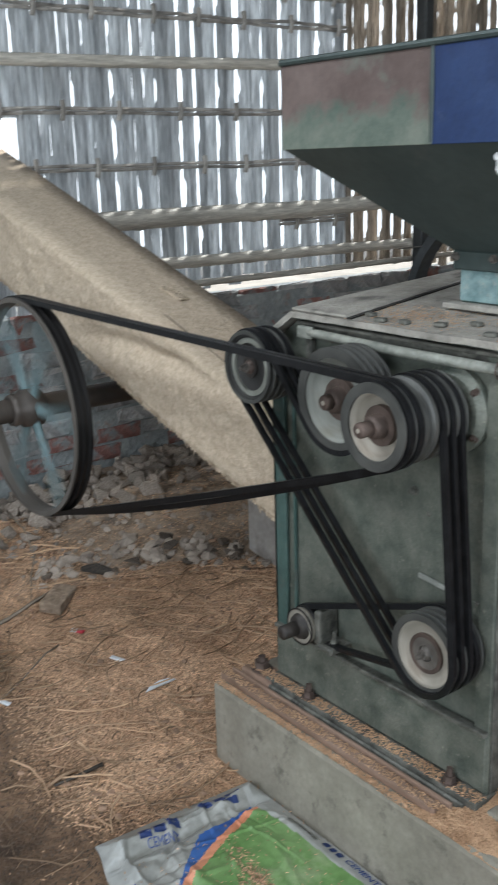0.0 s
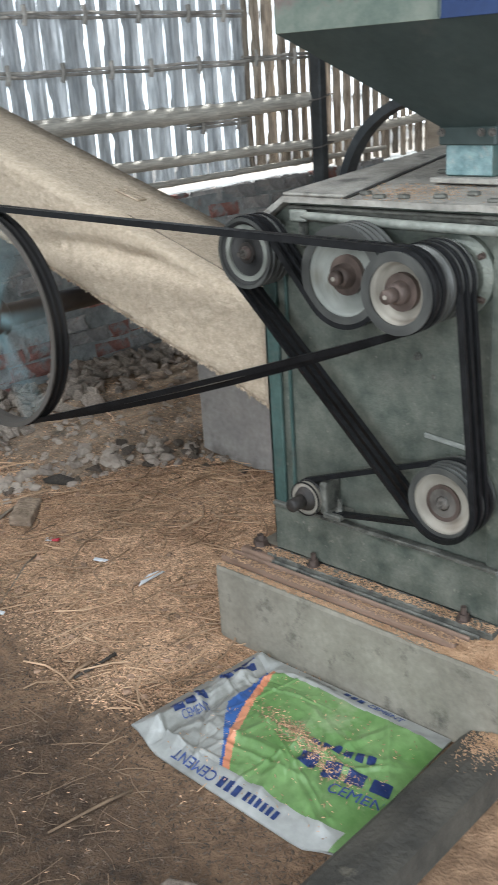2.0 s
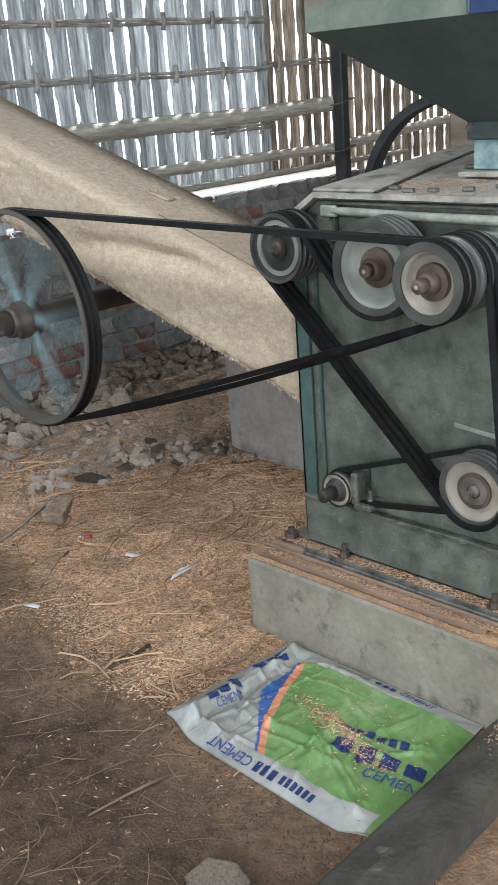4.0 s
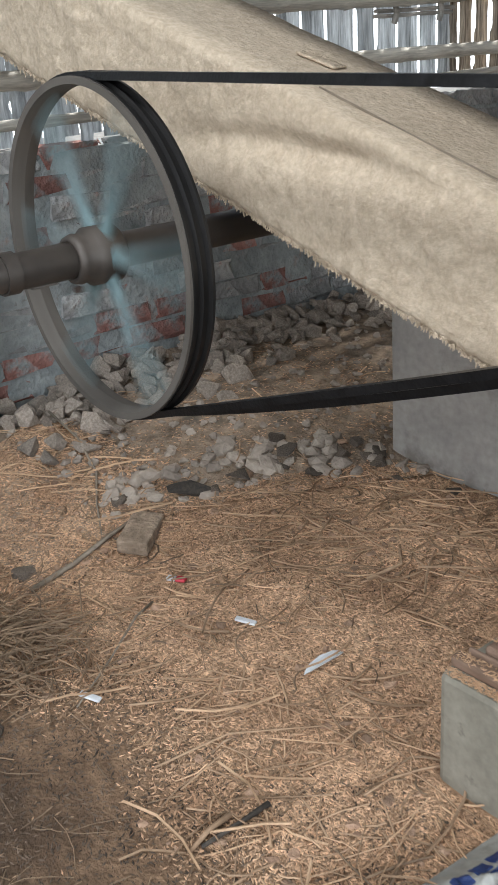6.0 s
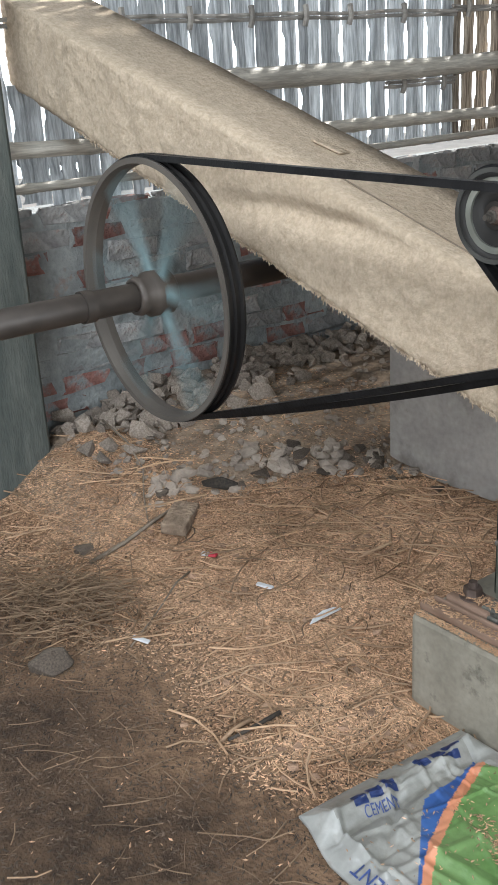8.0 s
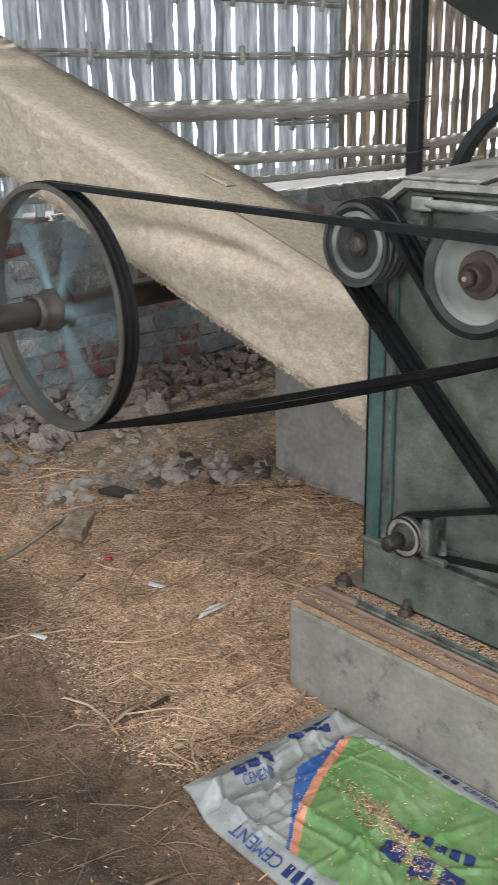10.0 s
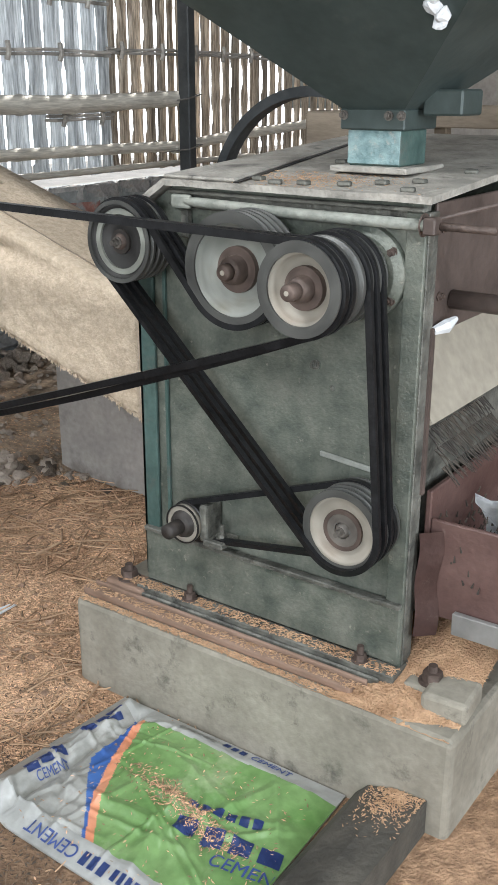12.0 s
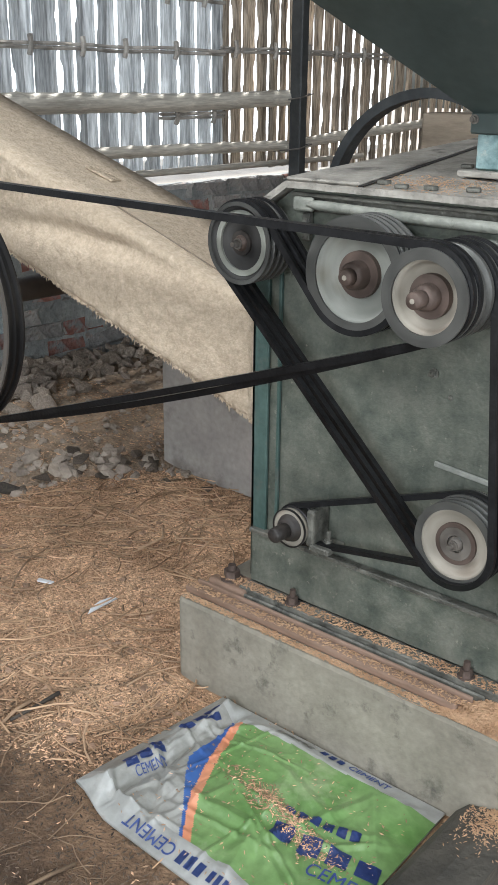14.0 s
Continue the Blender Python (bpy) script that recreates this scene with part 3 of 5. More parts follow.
_tp = thing("timber_post", (-1.94, -0.40, 0), "thick grey-green weathered timber post standing by the wall", "post")
part("shaft", box(-0.08, 0.08, -0.23, 0.23, -0.05, 3.2, 0.012), M["post"], _tp)

# plastered cross wall behind the machine
_cw = part("wall_cross", box(-0.97, -0.02, 0.62, 0.78, -0.15, 0.74, 0.012), M["plaster"])
tagged(_cw, "low plastered cross wall behind the machine", "wall", kind="structure")

# ---- concrete plinth ----
_pl = part("plinth", box(-0.15, 0.875, -0.132, 0.93, -0.15, 0.17, 0.014, 2), M["concrete"])
tagged(_pl, "worn grey concrete machine plinth dusted with husk", "plinth", kind="structure")
# step in a darker concrete colour than the plinth
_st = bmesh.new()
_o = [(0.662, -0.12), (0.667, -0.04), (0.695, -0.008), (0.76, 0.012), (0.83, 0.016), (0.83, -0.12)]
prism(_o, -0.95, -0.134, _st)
tagged(part("concrete_step", _st, M["dark_concrete"]), "dark concrete step against the plinth", "step", kind="structure")


# ---- the mill ----
def build_machine():
    m = thing("rice_mill", (0, 0, 0.2), "green steel rice mill with belt pulleys on a concrete plinth", "mill machine")
    # front panel with its cut corner
    out = [(0.0, 0.07), (0.68, 0.07), (0.68, 0.98), (0.092, 0.98), (0.0, 0.918)]
    part("front_panel", prism(out, 0.0, 0.012), M["panel"], m, "scuffed green steel front panel")
    part("side_panel", box(0.0, 0.012, 0.0125, 0.88, 0.07, 0.915, 0.002), M["panel_teal"], m)
    part("back_panel", box(0.0, 0.68, 0.885, 0.9, 0.07, 0.98), M["panel"], m)
    # steel angles round the panel
    part("corner_post", box(-0.012, 0.034, -0.012, -0.002, 0.03, 0.90, 0.002), M["panel_teal"], m, "teal painted corner angle")
    part("corner_post", box(-0.012, -0.002, -0.012, 0.05, 0.03, 0.90, 0.002), M["frame_steel"], m)
    part("inner_strip", box(0.060, 0.068, -0.010, -0.002, 0.09, 0.85, 0.001), M["panel_teal"], m)
    part("corner_post", box(0.652, 0.692, -0.012, -0.002, 0.01, 0.965, 0.002), M["panel"], m)
    part("corner_post", box(0.682, 0.694, -0.001, 0.04, 0.01, 0.965, 0.002), M["frame_steel"], m)
    # base channel and foot
    part("base_channel", box(-0.005, 0.69, -0.018, -0.004, 0.02, 0.155, 0.003), M["panel"], m)
    foot = part("foot_flange", box(-0.012, 0.70, -0.055, 0.06, -0.028, 0.016, 0.003), M["frame_steel"], m)
    part("base_ledge", box(-0.005, 0.69, -0.026, -0.003, 0.155, 0.166, 0.002), M["frame_steel"], m)
    for x in (0.145, 0.612):
        part("foot_bolt", hexbolt(0.014, 0.016, 0.008, 0.018), M["rust"], foot, at=pose(x, -0.038, 0.016))
    # shaded ledge below the lid with the round pull rod in front of it
    part("ledge", box(0.095, 0.69, -0.022, -0.003, 0.966, 0.974, 0.002), M["frame_steel"], m)
    part("ledge_plate", box(0.095, 0.68, -0.006, -0.003, 0.935, 0.9655, 0.001), M["frame_steel"], m)
    rod = part("pull_rod", tube([(0.15, -0.03, 0.953), (0.18, -0.03, 0.9525), (0.44, -0.031, 0.947), (0.71, -0.03, 0.946)], [0.008, 0.0105, 0.011, 0.0105], 14), M["rod_paint"], m, "grey-green painted pull rod", smooth=True)
    part("flat_end", box(0.112, 0.163, -0.036, -0.024, 0.938, 0.967, 0.005, 2), M["rod_paint"], rod)
    part("rod_block", box(0.700, 0.724, -0.046, -0.014, 0.930, 0.961, 0.003), M["brown_panel"], rod)
    part("bracket", box(0.125, 0.145, -0.02, -0.003, 0.875, 0.934, 0.003), M["frame_steel"], m)
    # lid, rising a little towards the back
    lift = lambda y: 0.065 * (y + 0.035) - 0.02
    b = bmesh.new()
    prism([(-0.005, 0.938), (0.094, 1.003), (0.71, 1.003), (0.71, 1.0165), (0.090, 1.0165), (-0.014, 0.949)], -0.035, 0.92, b)
    bmesh.ops.subdivide_edges(b, edges=[e for e in b.edges if abs(e.verts[0].co.y - e.verts[1].co.y) < 0.001 and abs(e.verts[0].co.x - e.verts[1].co.x) > 0.3], cuts=40)
    for v in b.verts:
        v.co.z += lift(v.co.y) + 0.0016 * noise.noise(v.co * 14)
        if v.co.y < 0.0:
            v.co.y += 0.004 * noise.noise(v.co * 25)
    lid = part("lid", b, M["lid"], m, "dusty steel lid with bolt heads")
    part("lid_gap_filler", box(0.10, 0.68, 0.0125, 0.03, 0.965, 0.9825), M["frame_steel"], m)
    b = box(0.088, 0.275, -0.032, 0.9, 1.0175, 1.025, 0.003)
    for v in b.verts:
        v.co.z += lift(v.co.y)
        v.co.x += -0.17 * (v.co.y + 0.03) * (v.co.x > 0.15) + 0.004 * noise.noise(v.co * 20)
    part("lid_board", b, M["lid"], m, "pale dusty board on the lid")
    # black strip laid on the lid for the shade in the board's gap
    b = box(0.272, 0.286, -0.03, 0.9, 1.0172, 1.0195)
    for v in b.verts:
        v.co.z += lift(v.co.y)
        v.co.x += -0.17 * (v.co.y + 0.03)
    part("lid_seam", b, M["groove"], m, "black strip painting in the shaded gap beside the board")
    for x, y in ((0.30, 0.02), (0.36, -0.01), (0.50, 0.02), (0.645, 0.0), (0.66, 0.25), (0.66, 0.55), (0.42, 0.0), (0.56, 0.06), (0.62, 0.10), (0.33, 0.30)):
        part("lid_bolt", box(-0.013, 0.013, -0.009, 0.009, 0, 0.009, 0.002), M["frame_steel"], lid, at=pose(x, y, 1.0165 + lift(y), 0, 0, 15 * math.sin(x * 40)))
    # bearing flanges behind the pulleys, nut heads on the panel
    for x, z, r in ((0.565, 0.845, 0.092), (0.335, 0.84, 0.07), (0.595, 0.345, 0.06)):
        flange = part("bearing_flange", lathe([(0, 0.0), (r, 0.0), (r, -0.016), (r * 0.8, -0.024), (0, -0.024)], 36), M["panel"], m, at=pose(x, -0.002, z))
        for a in (35, 145, 215, 325):
            part("flange_bolt", hexbolt(0.008, 0.007, 0.004, 0.005), M["rust"], flange, at=pose(r * 0.86 * math.cos(radians(a)), -0.016, r * 0.86 * math.sin(radians(a))) @ FRONT)
    part("panel_bolt", hexbolt(0.008, 0.008, 0.005, 0.006), M["frame_steel"], m, at=pose(0.459, -0.001, 0.643) @ FRONT)
    for x, z in ((0.60, 0.50), (0.64, 0.44), (0.25, 0.62), (0.5, 0.60)):
        part("rivet", lathe([(0, -0.005), (0.004, -0.004), (0.006, 0.0)], 10), M["frame_steel"], m, at=pose(x, -0.0005, z))
    # pale strip with its slot plate
    part("strip", box(-0.068, 0.068, -0.006, 0.0, -0.006, 0.006, 0.002), M["dish"], m, "pale steel strip", at=pose(0.546, -0.002, 0.449, 0, 5, 0))
    part("slot_plate", box(-0.05, 0.065, -0.003, 0.0, -0.02, 0.02, 0.001), M["panel"], m, at=pose(0.60, -0.001, 0.425, 0, 3, 0))
    # jockey pulley bracket
    part("tension_bracket", box(0.21, 0.265, -0.07, -0.003, 0.19, 0.205, 0.003), M["frame_steel"], m)
    part("tension_bracket", box(0.197, 0.219, -0.065, -0.003, 0.195, 0.285, 0.006, 2), M["frame_steel"], m)
    part("tension_bolt", hexbolt(0.010, 0.010, 0.006, 0.02), M["frame_steel"], m, at=pose(0.245, -0.04, 0.205))
    # right side: brown hood, outlet and its tray
    hood = part("hood", box(0.681, 0.688, 0.042, 0.88, 0.725, 0.978, 0.002), M["brown_panel"], m, "brown painted side hood")
    for z in (0.93, 0.80):
        part("hood_bolt", hexbolt(0.007, 0.006, 0.004, 0.004), M["rust"], hood, at=pose(0.6885, 0.07, z) @ pose(0, 0, 0, 0, 90, 0))
    part("hood_lip", tube([(0.695, 0.04, 0.738), (0.705, 0.075, 0.742), (0.71, 0.11, 0.752)], [0.008, 0.014, 0.006], 7), M["white_scrap"], m, "torn whitish rag stuffed under the hood")
    part("hood_pipe", tube([(0.69, 0.13, 0.785), (0.95, 0.13, 0.785)], 0.019, 14), M["brown_panel"], m, smooth=True)
    rod = part("tie_rod", tube([(0.685, -0.02, 0.945), (0.83, -0.02, 0.945)], 0.0075, 10), M["rust"], m, smooth=True)
    part("rod_nut", hexbolt(0.016, 0.014, 0.008, 0.004), M["rust"], rod, at=pose(0.69, -0.02, 0.945) @ pose(0, 0, 0, 0, 90, 0))
    part("stay_rod", tube([(0.70, -0.015, 0.952), (0.86, 0.25, 1.0)], 0.004, 8), M["brown_panel"], m)
    b = bmesh.new()
    prof = [(0.60, 0.76), (0.64, 0.66), (0.70, 0.545), (0.706, 0.549), (0.646, 0.666), (0.606, 0.762)]
    prism(prof, 0.045, 0.86, b)
    part("outlet_sheet", b, M["cream"], m, "pale sloping outlet sheet")
    part("outlet_cheek", box(0.60, 0.70, 0.03, 0.042, 0.40, 0.744), M["brown_panel"], m)
    b = bmesh.new()
    r = random.Random(9)
    for k in range(120):
        y, z = 0.05 + 0.3 * (k % 40) / 40 + r.uniform(-0.003, 0.003), 0.53 - 0.035 * (k // 40)
        tube([(0.69 + 0.02 * (k // 40), y, z), (0.715 + 0.022 * (k // 40), y + 0.01, z - r.uniform(0.018, 0.04))], [0.002, 0.0008], 4, b, caps=False)
    tagged(part("brush", b, M["char"], m, "dark bristle brush under the outlet"), kind="stuff")
    part("back_plate", box(0.66, 0.672, 0.045, 0.86, 0.10, 0.56), M["frame_steel"], m)
    return m


build_machine()


def groove_profile(r, y0, y1, n, depth=0.010):
    """Rim of a V-belt pulley: n grooves between y0 (front) and y1 (back)."""
    p = [(r, y0)]
    w = (y1 - y0) / n
    for i in range(n):
        a = y0 + w * i
        p += [(r, a + 0.15 * w), (r - depth, a + 0.35 * w), (r - depth, a + 0.65 * w), (r, a + 0.85 * w)]
    return p + [(r, y1)]


def build_pulley(x, z, yf, yb, r, n, label, dish, hub_r, hub_out, ring=0.78, shaft_r=0.012, shaft_out=0.0, deep=0.022, hub_mat="rust", nut=False, rings=(), rim_mat="rim"):
    """A V-belt pulley with its front face at yf; everything turns on the local y axis."""
    p = thing("belt_pulley", (x, yf, z), label, "pulley", "pulleys of the mill")
    d = yb - yf
    rim = groove_profile(r, 0.0, d, n) + [(r * ring, d), (r * ring, 0.0)]
    part("rim", lathe(rim, 56, closed=True), M[rim_mat], p, "dark grooved rim", smooth=False)
    part("dish", lathe([(r * ring + 0.001, 0.002), (r * ring - 0.006, deep * 0.6), (r * 0.6, deep), (hub_r * 0.9, deep * 0.9), (hub_r * 0.9, deep + 0.012), (r * ring + 0.001, deep + 0.012)], 48, closed=True), M[dish], p, smooth=True)
    hub = part("hub", lathe([(0.0, -hub_out), (hub_r * 0.78, -hub_out), (hub_r, -hub_out + 0.006), (hub_r * 1.1, deep * 0.6), (hub_r * 1.3, deep + 0.002), (0, deep + 0.002)], 32), M[hub_mat], p, "rusty hub", smooth=True)
    # coloured face rings; dark ones put the recess shade into the colour
    if rings:
        for ri, ro, mt in rings:
            part("face_ring", lathe([(r * ri, deep * 0.55), (r * ro, deep * 0.55), (r * ro, deep + 0.004), (r * ri, deep + 0.004)], 40, closed=True), M[mt], p, "face ring round the hub, dark ones painting in recess shade")
    if shaft_out and hub_mat == "oily_iron":
        part("shaft_end", lathe([(0, -hub_out - shaft_out), (shaft_r * 0.8, -hub_out - shaft_out), (shaft_r, -hub_out - shaft_out + 0.004), (shaft_r * 1.05, -hub_out + 0.004), (0, -hub_out + 0.004)], 24), M["oily_iron"], p, "dark thick shaft end", smooth=True)
    elif shaft_out:
        part("shaft_end", lathe([(0, -hub_out - shaft_out), (shaft_r * 0.85, -hub_out - shaft_out), (shaft_r, -hub_out - shaft_out + 0.004), (shaft_r, -hub_out + 0.004), (0, -hub_out + 0.004)], 24), M[hub_mat], p, smooth=True)
        part("centre_mark", lathe([(0, -hub_out - shaft_out - 0.0012), (shaft_r * 0.3, -hub_out - shaft_out - 0.001), (shaft_r * 0.32, -hub_out - shaft_out + 0.002)], 12), M["dish_cream"], hub)
    if nut:
        part("nut", hexbolt(min(hub_r * 0.55, 0.013), 0.008, 0.006, 0.008), M["wheel"], hub, at=pose(0, -hub_out, 0) @ FRONT)
    # a set screw or casting mark that shows the turning
    part("set_screw", box(-0.004, 0.004, -0.003, 0.004, -0.004, 0.004, 0.001), M["rim"], p, at=pose(hub_r * 1.25, deep * 0.75, 0))
    # axle into the machine
    part("axle", lathe([(0, deep), (0.014, deep), (0.014, -yf - 0.004), (0, -yf - 0.004)], 16), M["rust"], p)
    return p


P_IDLE = build_pulley(0.048, 1.072, -0.135, -0.055, 0.086, 4, "grey iron idler pulley on the mill front", "dark_dish", 0.016, 0.0, ring=0.90, nut=True, deep=0.016, rings=((0.66, 0.80, "rod_paint"), (0.20, 0.30, "oily_iron")))
# rust rings of the next two paint the shade deep in the dish
P_BIG = build_pulley(0.335, 1.040, -0.125, -0.05, 0.115, 4, "large roller pulley with a pale dusty dish", "dish", 0.027, 0.010, ring=0.80, shaft_r=0.017, shaft_out=0.018, deep=0.032, rings=((0.2, 0.40, "rust"),))
P_MID = build_pulley(0.553, 1.043, -0.225, -0.05, 0.087, 6, "wide drive pulley with a pale dish and rusty hub", "dish_cream", 0.023, 0.006, ring=0.76, shaft_r=0.0155, shaft_out=0.03, deep=0.034, rings=((0.2, 0.46, "rust"),))
P_LOW = build_pulley(0.595, 0.545, -0.115, -0.028, 0.088, 5, "lower fan pulley with a worn cream face", "dish_cream", 0.014, 0.0, ring=0.83, nut=True, deep=0.014, hub_mat="wheel", rings=((0.40, 0.50, "rust"), (0.2, 0.395, "wheel")))
P_JACK = build_pulley(0.160, 0.433, -0.080, -0.03, 0.047, 2, "small jockey pulley with a pale worn edge", "dish_cream", 0.029, 0.012, ring=0.93, shaft_r=0.0175, shaft_out=0.045, deep=0.005, hub_mat="oily_iron", rim_mat="groove")


# ---- belts ----
def loop_path(circles, step=0.10):
    """Points and outward normals (x, z) of a belt that runs round circles (x, z, r, way); way 1 turns left, -1 right."""
    n = len(circles)
    head = []
    for i in range(n):
        (xa, za, ra, sa), (xb, zb, rb, sb) = circles[i], circles[(i + 1) % n]
        dx, dz = xb - xa, zb - za
        L = math.hypot(dx, dz)
        head.append(math.atan2(dz, dx) - math.asin((sb * rb - sa * ra) / L))
    pts = []
    for i in range(n):
        x, z, r, s = circles[i]
        t0, t1 = head[i - 1], head[i]
        turn = (t1 - t0) % (2 * math.pi) if s > 0 else -((t0 - t1) % (2 * math.pi))
        k = max(2, int(abs(turn) / step))
        for j in range(k + 1):
            t = t0 + turn * j / k
            a = t - s * math.pi / 2
            pts.append(((x + r * math.cos(a), z + r * math.sin(a)), (math.sin(t), -math.cos(t))))
    return pts


def build_belt(name, circles, ys, wide, thick, label, sag=(0.0,)):
    b = thing(name, (0, 0, 0), label, "drive belt", "belts of the mill")
    path = loop_path(circles)
    side = circles[0][3]
    for order, y in enumerate(ys):
        # fill in the straight runs; a slack lower run hangs
        droop = sag[order % len(sag)]
        dense = []
        for i, (p, nn) in enumerate(path):
            q, nq = path[(i + 1) % len(path)]
            dense.append((p, nn))
            gap = math.dist(p, q)
            k = int(gap / 0.08)
            for j in range(1, k):
                s = j / k
                dense.append(((p[0] + (q[0] - p[0]) * s, p[1] + (q[1] - p[1]) * s - (droop if q[0] < p[0] else 0.15 * droop) * gap * 4 * s * (1 - s)), nn))
        bm = bmesh.new()
        rings = []
        for (px, pz), (nx, nz) in dense:
            ring = []
            for dy, dn in ((-wide / 2, thick / 2), (wide / 2, thick / 2), (wide * 0.33, -thick / 2), (-wide * 0.33, -thick / 2)):
                ring.append(bm.verts.new((px + nx * dn, y + dy, pz + nz * dn)))
            rings.append(ring)
        for i in range(len(rings)):
            a, c = rings[i], rings[(i + 1) % len(rings)]
            for k in range(4):
                bm.faces.new((a[k], a[(k + 1) % 4], c[(k + 1) % 4], c[k]))
        bmesh.ops.recalc_face_normals(bm, faces=bm.faces)
        part("belt_strand", bm, M["belt"], b)
    return b


WX, WZ, WR = -1.003, 0.799, 0.350
MAIN = build_belt("main_belt", [(WX, WZ, WR - 0.003, -1), (0.553, 1.043, 0.084, -1)], (-0.208, -0.184), 0.019, 0.015, "pair of long black rubber V-belts from wheel to mill", sag=(0.003, 0.016))
SERP = build_belt("serpentine_belt", [(0.595, 0.545, 0.086, -1), (0.048, 1.072, 0.084, -1), (0.335, 1.040, 0.113, 1), (0.553, 1.043, 0.084, -1)], (-0.120, -0.095, -0.069), 0.0145, 0.013, "three black V-belts snaking round the mill pulleys")
JACKB = build_belt("jockey_belt", [(0.595, 0.545, 0.084, -1), (0.160, 0.433, 0.044, -1)], (-0.048,), 0.018, 0.012, "single black V-belt to the small pulley")


# ---- flywheel on its line shaft ----
def build_wheel():
    w = thing("flat_wheel", (WX, -0.228, WZ), "large spoked iron belt wheel with turquoise spokes, spinning", "wheel")
    r = WR
    part("rim", lathe([(r - 0.016, 0.0), (r - 0.001, 0.0), (r - 0.001, 0.006), (r - 0.012, 0.007), (r - 0.012, 0.054), (r - 0.018, 0.055), (r - 0.021, 0.03)], 96, closed=True), M["wheel"], w, "dusty iron rim")
    part("groove_band", lathe([(r - 0.0115, 0.0065), (r, 0.0065), (r, 0.010), (r - 0.009, 0.013), (r - 0.009, 0.025), (r - 0.001, 0.029), (r - 0.009, 0.033), (r - 0.009, 0.046), (r, 0.050), (r, 0.056), (r - 0.0115, 0.056)], 96, closed=True), M["groove"], w, "black polished belt grooves")
    part("hub", lathe([(0.038, -0.048), (0.048, -0.046), (0.052, -0.032), (0.048, -0.018), (0.060, -0.004), (0.060, 0.055), (0.050, 0.065), (0.038, 0.065)], 40, closed=True), M["shaft"], w, "dusty cast hub", smooth=True)
    for k in range(6):
        b = bmesh.new()
        ring = []
        for rad, hw, hy in ((0.05, 0.020, 0.014), (0.18, 0.013, 0.009), (r - 0.016, 0.017, 0.010)):
            ring.append([b.verts.new((rad, 0.028 + hy * math.sin(a), hw * math.cos(a))) for a in [i * math.pi / 4 for i in range(8)]])
        for p, q in zip(ring, ring[1:]):
            for i in range(8):
                b.faces.new((p[i], p[(i + 1) % 8], q[(i + 1) % 8], q[i]))
        bmesh.ops.recalc_face_normals(b, faces=b.faces)
        part("spoke", b, M["spoke"], w, "turquoise painted spoke", smooth=True, at=pose(0, 0, 0, 0, 60 * k, 0))
    part("hub_screw", box(-0.008, 0.008, -0.045, -0.03, 0.055, 0.068, 0.002), M["rust"], w)
    return w


WHEEL = build_wheel()
SHAFT = thing("line_shaft", (WX, 0, WZ), "long dull steel line shaft carrying the belt wheel", "shaft")
part("bar", lathe([(0, -1.5), (0.037, -1.5), (0.037, 0.60), (0, 0.60)], 32), M["shaft"], SHAFT, smooth=True)
part("collar", lathe([(0.038, -0.43), (0.042, -0.43), (0.042, -0.40), (0.038, -0.40)], 32, closed=True), M["shaft"], SHAFT)
part("key", box(-0.008, 0.008, -0.37, -0.31, 0.034, 0.041, 0.002), M["wheel"], SHAFT)


